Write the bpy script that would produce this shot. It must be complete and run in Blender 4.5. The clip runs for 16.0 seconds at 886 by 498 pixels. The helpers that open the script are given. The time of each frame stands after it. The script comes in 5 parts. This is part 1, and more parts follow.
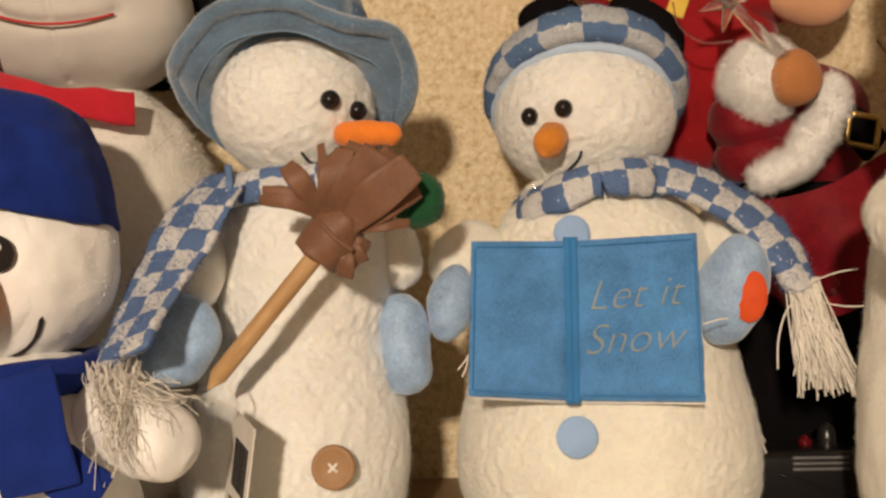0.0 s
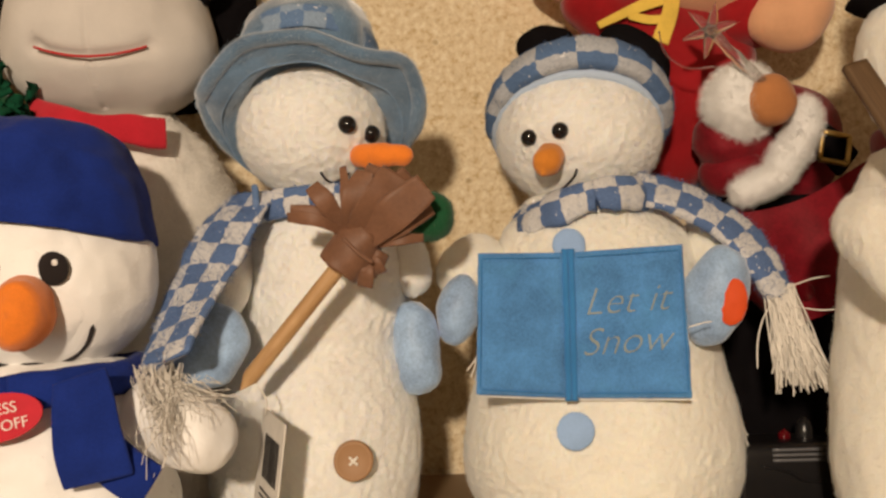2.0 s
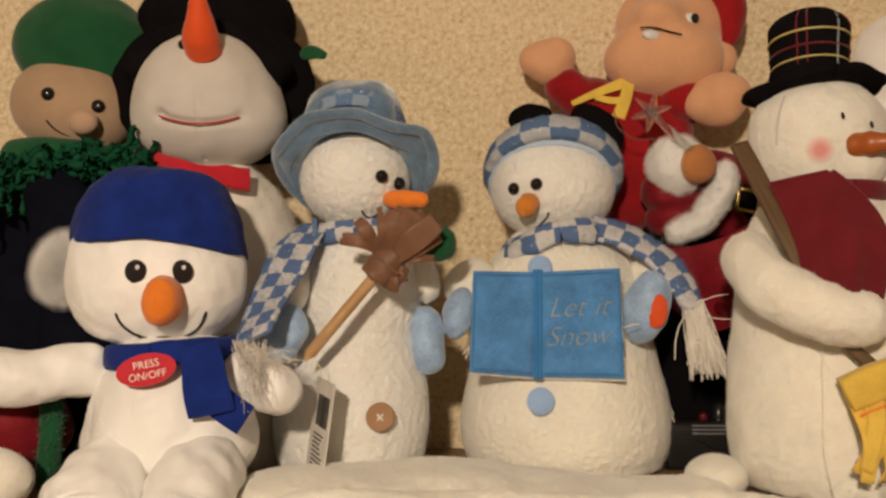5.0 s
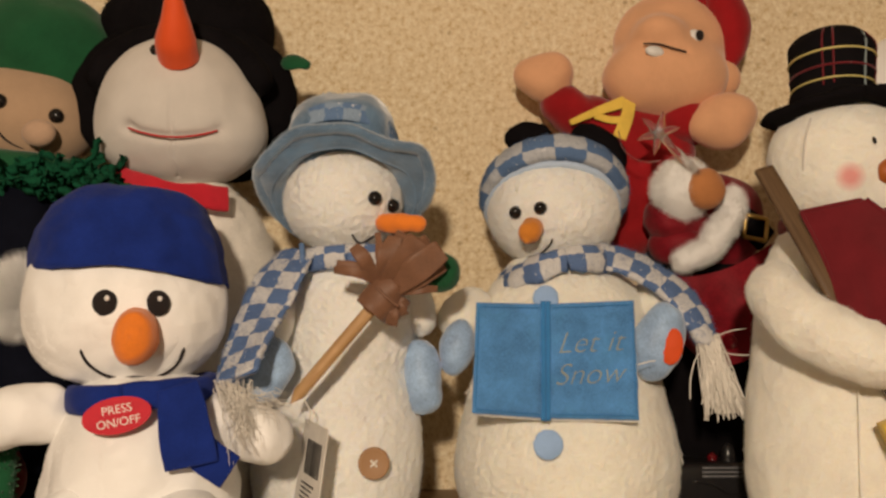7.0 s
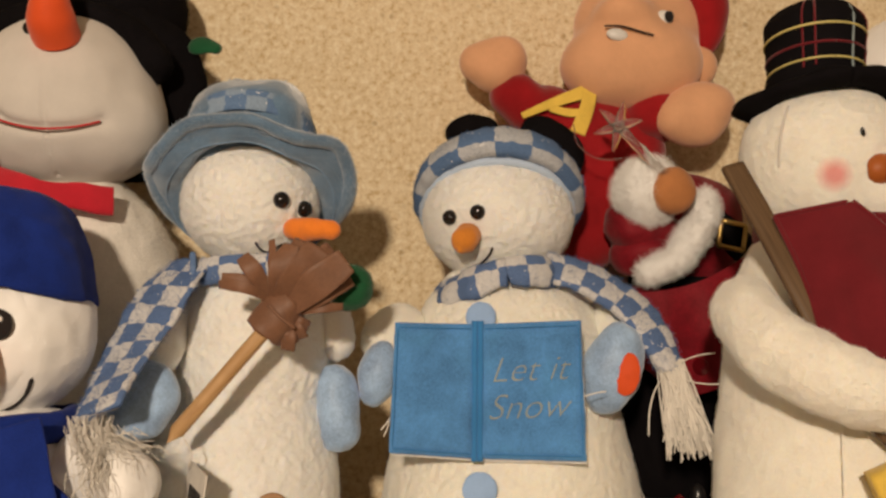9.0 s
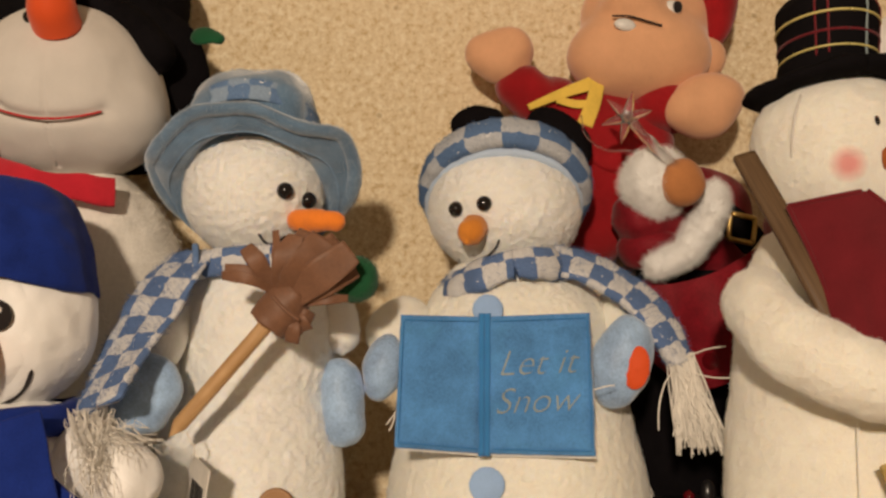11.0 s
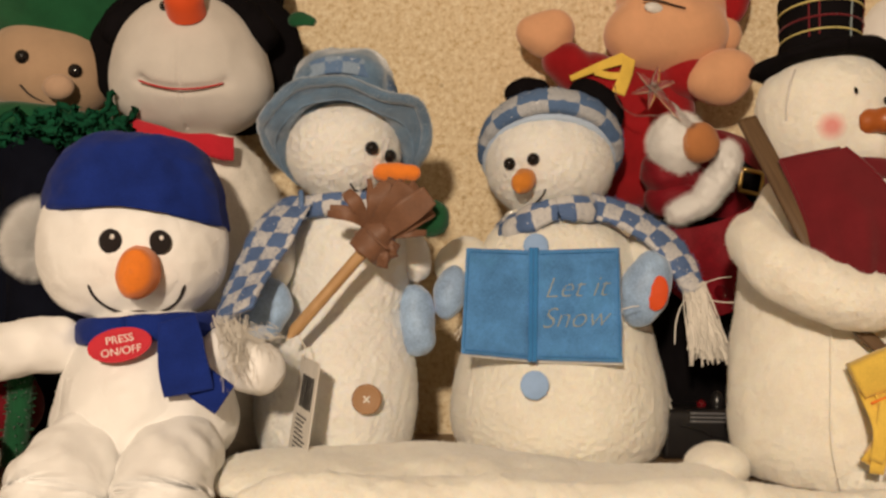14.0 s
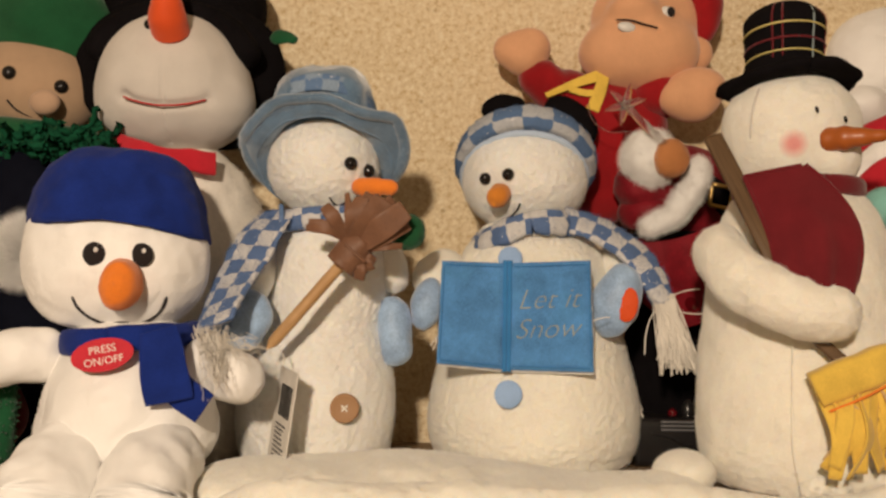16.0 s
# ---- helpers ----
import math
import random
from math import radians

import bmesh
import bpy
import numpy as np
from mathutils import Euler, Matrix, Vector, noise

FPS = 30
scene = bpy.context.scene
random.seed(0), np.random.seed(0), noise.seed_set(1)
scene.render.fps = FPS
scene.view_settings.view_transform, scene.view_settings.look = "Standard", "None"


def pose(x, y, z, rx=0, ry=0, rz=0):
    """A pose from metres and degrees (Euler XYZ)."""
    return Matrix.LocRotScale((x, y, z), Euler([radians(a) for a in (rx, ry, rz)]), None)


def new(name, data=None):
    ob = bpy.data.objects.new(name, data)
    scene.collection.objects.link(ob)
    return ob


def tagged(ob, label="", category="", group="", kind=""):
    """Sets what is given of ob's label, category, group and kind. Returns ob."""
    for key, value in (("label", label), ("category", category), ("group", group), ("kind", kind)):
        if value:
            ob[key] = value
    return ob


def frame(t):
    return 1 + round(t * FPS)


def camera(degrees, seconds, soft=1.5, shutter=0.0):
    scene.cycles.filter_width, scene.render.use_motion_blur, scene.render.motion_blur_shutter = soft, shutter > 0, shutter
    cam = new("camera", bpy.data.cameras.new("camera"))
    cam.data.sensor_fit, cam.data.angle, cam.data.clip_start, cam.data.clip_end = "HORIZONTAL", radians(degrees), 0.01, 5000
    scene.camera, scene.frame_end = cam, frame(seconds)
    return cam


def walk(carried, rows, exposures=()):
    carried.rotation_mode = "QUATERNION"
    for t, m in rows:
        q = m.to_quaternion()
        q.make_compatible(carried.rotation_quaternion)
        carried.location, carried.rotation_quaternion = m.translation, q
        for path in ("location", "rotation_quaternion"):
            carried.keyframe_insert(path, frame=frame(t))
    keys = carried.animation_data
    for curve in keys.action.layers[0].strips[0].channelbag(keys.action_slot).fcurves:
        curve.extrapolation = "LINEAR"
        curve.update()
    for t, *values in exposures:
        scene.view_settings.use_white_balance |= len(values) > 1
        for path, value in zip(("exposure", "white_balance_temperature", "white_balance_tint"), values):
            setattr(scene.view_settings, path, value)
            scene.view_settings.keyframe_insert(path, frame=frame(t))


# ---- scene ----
cam = camera(51.0, 16.0, soft=2.6)
METRES, EYE, TILT, LEAN, TURN = 0.9, 0.164, 1.0, 1.0, 0.0
ROWS = [
    (0.0, 0.0, 0.0, 0.0, -0.0, -0.0, -0.0),
    (0.5, -0.0022, -0.0225, 0.0028, -0.54, 0.1, -0.09),
    (1.0, 0.0072, -0.0183, 0.0118, -0.46, 0.47, 0.43),
    (1.5, 0.0028, 0.0078, 0.0136, 0.84, 0.83, 0.49),
    (2.0, -0.0135, -0.0539, 0.0027, -0.7, 0.46, 0.4),
    (2.5, -0.022, -0.1405, -0.0121, -0.9, 1.98, 0.14),
    (3.0, 0.0218, -0.1906, -0.0149, 1.04, 1.33, -0.79),
    (3.5, 0.0244, -0.2303, -0.0185, 0.75, 2.26, -1.3),
    (4.0, 0.0252, -0.2993, -0.0171, 1.65, 2.72, -1.46),
    (6.5, -0.0686, -0.267, -0.0125, -3.27, 2.86, -1.01),
    (7.0, -0.0593, -0.2246, -0.0041, -3.55, 3.88, -1.34),
    (7.5, -0.0373, -0.1883, -0.0051, -1.72, 3.54, -1.14),
    (8.0, -0.0164, -0.1625, -0.0061, -1.56, 3.92, -1.4),
    (8.5, -0.0006, -0.1373, 0.0021, -2.8, 4.19, -1.45),
    (9.0, 0.0157, -0.1138, 0.0076, -3.04, 4.33, -1.49),
    (11.5, 0.0113, -0.1025, -0.0029, -2.77, 4.33, -1.49),
    (12.0, -0.0068, -0.1226, -0.0085, -1.57, 3.7, -1.94),
    (12.5, -0.0167, -0.1291, -0.0032, -0.85, 2.89, -2.21),
    (13.0, -0.0069, -0.1272, -0.0323, -0.43, 1.7, -1.95),
    (13.5, -0.0036, -0.193, -0.0277, -0.38, 2.05, -2.09),
    (14.0, -0.0128, -0.2582, -0.0284, -0.73, 2.21, -1.93),
    (14.5, -0.0083, -0.291, -0.0245, -0.89, 2.75, -1.96),
    (15.0, -0.0054, -0.2944, -0.0258, -1.31, 2.99, -1.97),
    (15.5, -0.0019, -0.2863, -0.0269, -1.3, 2.88, -2.05),
    (16.0, -0.0014, -0.2815, -0.0269, -1.39, 2.88, -1.98),
]
walk(cam, [(t, pose(0, 0, EYE, TILT, LEAN, TURN) @ pose(METRES * x, METRES * y, METRES * z, 90 + pitch, roll, yaw)) for t, x, y, z, yaw, pitch, roll in ROWS],
     exposures=[(0.0, 0.03), (3.0, -0.13), (4.0, -0.25), (6.5, -0.28), (9.0, -0.13), (12.0, -0.15), (13.0, -0.14), (16.0, -0.12)])

# world: one warm lamp in a closed room, a trace of warm air light
world = bpy.data.worlds.new("world")
scene.world = world
world.use_nodes = True
world.node_tree.nodes["Background"].inputs[0].default_value = (1.0, 0.8, 0.55, 1)
world.node_tree.nodes["Background"].inputs[1].default_value = 0.05

lamp_data = bpy.data.lights.new("room_lamp", "POINT")
lamp_data.energy = 87.0
lamp_data.color = (1.0, 0.805, 0.605)
lamp_data.shadow_soft_size = 0.045
lamp = new("room_lamp", lamp_data)
lamp.location = (-0.24, -1.05, 0.5)


# ---------------------------------------------------------------- geometry kit
def vnoise(p, freq, seed=0.0):
    """Smooth value noise, -1 to 1, at the places p (n, 3)."""
    q = p * freq + seed * 17.31
    i = np.floor(q)
    f = q - i
    f = f * f * (3 - 2 * f)

    def h(a, b, c):
        s = np.sin((i[:, 0] + a) * 127.1 + (i[:, 1] + b) * 311.7 + (i[:, 2] + c) * 74.7) * 43758.5453
        return s - np.floor(s)

    out = 0
    for a in (0, 1):
        for b in (0, 1):
            for c in (0, 1):
                w = (f[:, 0] if a else 1 - f[:, 0]) * (f[:, 1] if b else 1 - f[:, 1]) * (f[:, 2] if c else 1 - f[:, 2])
                out = out + w * h(a, b, c)
    return out * 2 - 1


def spline(points, m):
    """m places evenly spread over a smooth curve through the points (any number of columns)."""
    p = np.array(points, float)
    if len(p) == 2:
        s = np.linspace(0, 1, m)[:, None]
        return p[0] * (1 - s) + p[1] * s
    ext = np.vstack([2 * p[0] - p[1], p, 2 * p[-1] - p[-2]])
    u = np.linspace(0, len(p) - 1 - 1e-9, m)
    k = u.astype(int)
    f = (u - k)[:, None]
    a, b, c, d = ext[k], ext[k + 1], ext[k + 2], ext[k + 3]
    return 0.5 * (2 * b + (c - a) * f + (2 * a - 5 * b + 4 * c - d) * f * f + (3 * b - a - 3 * c + d) * f ** 3)


def unit(v):
    return v / (np.linalg.norm(v, axis=-1, keepdims=True) + 1e-12)


class Geo:
    """Collects surfaces of one mesh."""

    def __init__(self):
        self.v, self.f, self.m, self.pat, self.n, self.slot, self.first = [], [], [], [], 0, 0, 0

    def add(self, v, f, pat=None):
        v = np.asarray(v, float).reshape(-1, 3)
        self.v.append(v)
        self.pat.append(np.zeros((len(v), 3)) if pat is None else np.asarray(pat, float).reshape(-1, 3))
        for faces in f:
            faces = np.asarray(faces, int) + self.n
            self.f.append(faces)
            self.m.append(np.full(len(faces), self.slot))
        self.n += len(v)
        return self

    def grid(self, p, closed=True, disp=(), pat=None, sign=None):
        """A sheet of rows of places p (rows, columns, 3); closed: the columns run round."""
        p = np.asarray(p, float)
        m, n = p.shape[:2]
        q = np.concatenate([p[:, -1:], p, p[:, :1]], 1) if closed else p
        du = np.gradient(q, axis=1)[:, 1:-1] if closed else np.gradient(q, axis=1)
        nrm = unit(np.cross(du, np.gradient(p, axis=0)))
        if sign is None:
            sign = 1 if ((p - p.mean((0, 1))) * nrm).sum() >= 0 else -1
        if disp:
            flat = p.reshape(-1, 3)
            amount = sum(a * vnoise(flat, fr, k) for k, (a, fr) in enumerate(disp))
            p = (flat + sign * nrm.reshape(-1, 3) * amount[:, None]).reshape(p.shape)
        i = np.arange(m * n).reshape(m, n)
        j = np.concatenate([i, i[:, :1]], 1) if closed else i
        f = np.stack([j[:-1, :-1], j[:-1, 1:], j[1:, 1:], j[1:, :-1]], -1).reshape(-1, 4)
        if sign < 0:
            f = f[:, ::-1]
        return self.add(p, [f], pat)

    def ball(self, c, r, turn=None, nu=48, nv=32, disp=(), power=1.0):
        """An ellipsoid; power under 1 makes it boxier."""
        th = np.linspace(0, np.pi, nv)[:, None]
        ph = np.linspace(0, 2 * np.pi, nu, endpoint=False)[None, :]

        def sg(x):
            return np.sign(x) * np.abs(x) ** power

        p = np.stack([sg(np.sin(th)) * sg(np.cos(ph)), sg(np.sin(th)) * sg(np.sin(ph)), sg(np.cos(th)) * np.ones_like(ph)], -1) * np.array(r if np.ndim(r) else (r, r, r))
        if turn is not None:
            p = p @ np.array(Euler([radians(a) for a in turn]).to_matrix()).T
        return self.grid(p + np.array(c), True, disp)

    def star(self, c, blobs, k=0.006, nu=160, nv=110, disp=(), dents=()):
        """One skin over several ellipsoids (centre, radii) that melt into each other, seen from the inner place c; dents: (path, depth, width)."""
        th = np.linspace(0.001, np.pi - 0.001, nv)[:, None]
        ph = np.linspace(0, 2 * np.pi, nu, endpoint=False)[None, :]
        d = np.stack([np.sin(th) * np.cos(ph), np.sin(th) * np.sin(ph), np.cos(th) * np.ones_like(ph)], -1)
        lo, hi = np.zeros((nv, nu)), np.full((nv, nu), 0.2)
        for _ in range(22):
            mid = (lo + hi) / 2
            p = np.array(c) + d * mid[..., None]
            e = sum(np.exp(-np.clip((np.linalg.norm((p - np.array(q)) / np.array(r), axis=-1) - 1) * min(r) / k, -60, 60)) for q, r in blobs)
            inside = e > 1
            lo, hi = np.where(inside, mid, lo), np.where(inside, hi, mid)
        p = np.array(c) + d * lo[..., None]
        for path, depth, width in dents:
            far = np.min([np.linalg.norm(p - q, axis=-1) for q in spline(path, 40)], 0)
            p = p - d * (depth * np.exp(-(far / width) ** 2))[..., None]
        return self.grid(p, True, disp, sign=1)

    def lathe(self, rows, nu=48, nv=40, disp=()):
        """Rings stacked up: rows of (z, rx, ry, cx, cy)."""
        s = spline(rows, nv)
        ph = np.linspace(0, 2 * np.pi, nu, endpoint=False)
        s[:, 1:3] = np.maximum(s[:, 1:3], 0)
        p = np.stack([s[:, 3:4] + s[:, 1:2] * np.cos(ph), s[:, 4:5] + s[:, 2:3] * np.sin(ph), s[:, 0:1] + 0 * ph], -1)
        ang = np.broadcast_to(ph * s[:, 1].max(), p.shape[:2])
        pat = np.stack([ang, p[..., 2], 0 * ang + 0.003], -1)
        return self.grid(p, True, disp, pat)

    def tube(self, path, a, b=None, up=(0, 0, 1), n=20, m=40, power=1.0, round_ends=False, disp=(), closed=False):
        """A sweep along a smooth path; a: half the width (lists are spread along the path), b: half the thickness along up."""
        c = spline(list(path) + [path[0]], m + 1)[:-1] if closed else spline(path, m)
        if closed:
            t = unit(np.roll(c, -1, 0) - np.roll(c, 1, 0))
        else:
            t = unit(np.gradient(c, axis=0))
        ups = spline(up, m) if np.ndim(up) == 2 else np.array(up, float)
        side = unit(np.cross(t, ups))
        nrm = np.cross(side, t)
        a = spline(np.array(a, float)[:, None], m)[:, 0] if np.ndim(a) else np.full(m, a)
        b = a if b is None else (spline(np.array(b, float)[:, None], m)[:, 0] if np.ndim(b) else np.full(m, b))
        if round_ends:
            s = np.concatenate([[0], np.cumsum(np.linalg.norm(np.diff(c, axis=0), axis=1))])
            for d, e in ((s, a[0]), (s[-1] - s, a[-1])):
                k = np.sqrt(np.clip(1 - (1 - np.clip(d / max(e, 1e-6), 0, 1)) ** 2, 0, 1))
                a, b = a * k, b * k
        ph = np.linspace(0, 2 * np.pi, n, endpoint=False)
        cs, sn = np.cos(ph), np.sin(ph)
        cs, sn = np.sign(cs) * np.abs(cs) ** power, np.sign(sn) * np.abs(sn) ** power
        p = c[:, None] + side[:, None] * (a[:, None] * cs)[..., None] + nrm[:, None] * (b[:, None] * sn)[..., None]
        run = np.concatenate([[0], np.cumsum(np.linalg.norm(np.diff(c, axis=0), axis=1))])
        pat = np.stack([a[:, None] * cs + 0 * sn, run[:, None] + 0 * cs, np.full((m, n), 0.003)], -1)
        if closed:
            p, pat = np.concatenate([p, p[:1]]), np.concatenate([pat, pat[:1]])
            pat[-1, :, 1] += np.linalg.norm(c[0] - c[-1])
        else:
            p = np.concatenate([np.repeat(c[:1, None], n, 1), p, np.repeat(c[-1:, None], n, 1)])
            pat = np.concatenate([pat[:1], pat, pat[-1:]])
        return self.grid(p, True, disp, pat, sign=-1)

    def prism(self, outline, thick, m):
        """A flat plate: outline (x, y) counter-clockwise, from z 0 to thick, laid by the matrix m."""
        o = np.array(outline, float)
        k = len(o)
        v = np.concatenate([np.c_[o, np.zeros(k)], np.c_[o, np.full(k, thick)]])
        r = np.array(m)
        v = v @ r[:3, :3].T + r[:3, 3]
        i = np.arange(k)
        self.add(v, [np.stack([i, np.roll(i, -1), np.roll(i, -1) + k, i + k], -1), [list(range(k, 2 * k))], [list(range(k))[::-1]]])
        return self

    def strands(self, roots, tips, sag=0.0, r=0.0005, curl=0.0, m=7, rng=None):
        """Threads with three sides from roots to tips (n, 3)."""
        rng = rng or np.random.default_rng(5)
        roots, tips = np.asarray(roots, float), np.asarray(tips, float)
        n = len(roots)
        s = np.linspace(0, 1, m)[None, :, None]
        c = roots[:, None] * (1 - s) + tips[:, None] * s
        c[..., 2] -= sag * (4 * s * (1 - s))[..., 0]
        w1, w2 = rng.normal(size=(n, 1, 3)), rng.normal(size=(n, 1, 3))
        c = c + curl * (w1 * np.sin(s * 5.5) * s + w2 * np.sin(s * 11) * s * 0.5)
        t = unit(tips - roots)
        e1 = unit(np.cross(t, rng.normal(size=(n, 3))))
        e2 = np.cross(t, e1)
        ring = [c + r * (np.cos(k * 2.0944) * e1 + np.sin(k * 2.0944) * e2)[:, None] for k in range(3)]
        p = np.stack(ring, 2)
        i = np.arange(n * m * 3).reshape(n, m, 3)
        j = np.concatenate([i, i[:, :, :1]], 2)
        f = np.stack([j[:, :-1, :-1], j[:, :-1, 1:], j[:, 1:, 1:], j[:, 1:, :-1]], -1).reshape(-1, 4)
        return self.add(p, [f])

    def fuzz(self, count, length, width=0.00018, lie=0.7, seed=3, down=0.0):
        """Short hairs all over the surfaces added since self.first."""
        rng = np.random.default_rng(seed)
        v = np.concatenate(self.v)
        q = np.concatenate([f for f in self.f[self.first:] if f.ndim == 2 and f.shape[1] == 4])
        d1, d2 = v[q[:, 2]] - v[q[:, 0]], v[q[:, 3]] - v[q[:, 1]]
        nn = np.cross(d1, d2)
        area = np.linalg.norm(nn, axis=1)
        k = rng.choice(len(q), count, p=area / area.sum())
        u, w = rng.random((count, 1)), rng.random((count, 1))
        a, b, c, d = (v[q[k, e]] for e in range(4))
        base = (a * (1 - u) + b * u) * (1 - w) + (d * (1 - u) + c * u) * w
        nrm = unit(nn[k])
        way = unit(nrm + lie * rng.normal(size=(count, 3)) + np.array([0, 0, -down]))
        side = unit(np.cross(way, rng.normal(size=(count, 3)))) * width
        tip = base + way * length * (0.5 + rng.random((count, 1)))
        base = base - nrm * length * 0.15
        p = np.stack([base - side, base + side, tip], 1)
        return self.add(p, [np.arange(count * 3).reshape(-1, 3)])


def part(name, geo, materials, parent=None, label="", smooth=True):
    """Links what geo holds as one mesh object, under parent if there is one."""
    me = bpy.data.meshes.new(name)
    faces = [f for block in geo.f for f in block.tolist()]
    me.from_pydata(np.concatenate(geo.v).tolist(), [], faces)
    for mat in materials if isinstance(materials, (list, tuple)) else [materials]:
        me.materials.append(mat)
    me.polygons.foreach_set("material_index", np.concatenate(geo.m).astype(np.int32))
    me.polygons.foreach_set("use_smooth", np.full(len(me.polygons), smooth))
    att = me.attributes.new("pat", "FLOAT_VECTOR", "POINT")
    att.data.foreach_set("vector", np.concatenate(geo.pat).astype(np.float32).ravel())
    me.update()
    ob = new(name, me)
    if parent is not None:
        ob.parent = parent
        ob.matrix_parent_inverse = parent.matrix_basis.inverted()
    return tagged(ob, label)


def thing(name, place, label, category, group=""):
    ob = new(name)
    ob.empty_display_size = 0.03
    ob.matrix_basis = Matrix.Translation(place)
    return tagged(ob, label, category, group)


def wording(name, text, size, m, material, parent, shear=0.0, depth=0.0003, label="", thicken=0.0):
    cu = bpy.data.curves.new(name, "FONT")
    cu.body, cu.size, cu.align_x, cu.align_y, cu.shear, cu.extrude, cu.offset = text, size, "CENTER", "CENTER", shear, depth, thicken
    tmp = new("tmp", cu)
    me = bpy.data.meshes.new_from_object(tmp.evaluated_get(bpy.context.evaluated_depsgraph_get()))
    bpy.data.objects.remove(tmp)
    me.transform(m)
    me.materials.clear()
    me.materials.append(material)
    ob = new(name, me)
    ob.parent = parent
    ob.matrix_parent_inverse = parent.matrix_basis.inverted()
    return tagged(ob, label)


def skin(c, r, az, el, out=0.0):
    """The place on an ellipsoid at az degrees towards +x from the front and el degrees up."""
    a, e = radians(az), radians(el)
    d = np.array([math.sin(a) * math.cos(e), -math.cos(a) * math.cos(e), math.sin(e)])
    return np.array(c) + d * np.array(r) + unit(d / np.array(r)) * out


def front(c, r, x, z, out=0.0):
    """The place on an ellipsoid's front at x and z."""
    k = 1 - ((x - c[0]) / r[0]) ** 2 - ((z - c[2]) / r[2]) ** 2
    p = np.array([x, c[1] - r[1] * math.sqrt(max(k, 0.02)), z])
    return p + unit((p - np.array(c)) / np.array(r) ** 2) * out


# ---------------------------------------------------------------- materials
def material(name, rough=0.9, spec=0.3):
    mat = bpy.data.materials.new(name)
    mat.use_nodes = True
    nt = mat.node_tree
    b = nt.nodes["Principled BSDF"]
    b.inputs["Roughness"].default_value = rough
    b.inputs["Specular IOR Level"].default_value = spec
    return mat, nt, b


def node(nt, kind, **values):
    n = nt.nodes.new(kind)
    for key, value in values.items():
        n.inputs[key.replace("_", " ")].default_value = value
    return n


def noise_of(nt, coord, scale, detail=3.0, rough=0.6):
    n = node(nt, "ShaderNodeTexNoise", Scale=scale, Detail=detail, Roughness=rough)
    nt.links.new(coord, n.inputs["Vector"])
    return n.outputs["Fac"]


def ramp(nt, fac, stops):
    n = nt.nodes.new("ShaderNodeValToRGB")
    el = n.color_ramp.elements
    while len(el) < len(stops):
        el.new(0.5)
    for e, (p, c) in zip(el, stops):
        e.position, e.color = p, (*c, 1)
    nt.links.new(fac, n.inputs[0])
    return n.outputs[0]


def mixed(nt, fac, a, b, blend="MIX"):
    n = nt.nodes.new("ShaderNodeMix")
    n.data_type, n.blend_type = "RGBA", blend
    for value, socket in ((fac, n.inputs[0]), (a, n.inputs[6]), (b, n.inputs[7])):
        if hasattr(value, "is_linked"):
            nt.links.new(value, socket)
        else:
            socket.default_value = value if isinstance(value, (int, float)) else (*value, 1)
    return n.outputs[2]


def bumped(nt, b, heights):
    """heights: (socket, strength, distance), laid over one another."""
    last = None
    for h, strength, dist in heights:
        n = node(nt, "ShaderNodeBump", Strength=strength, Distance=dist)
        nt.links.new(h, n.inputs["Height"])
        if last:
            nt.links.new(last, n.inputs["Normal"])
        last = n.outputs[0]
    nt.links.new(last, b.inputs["Normal"])


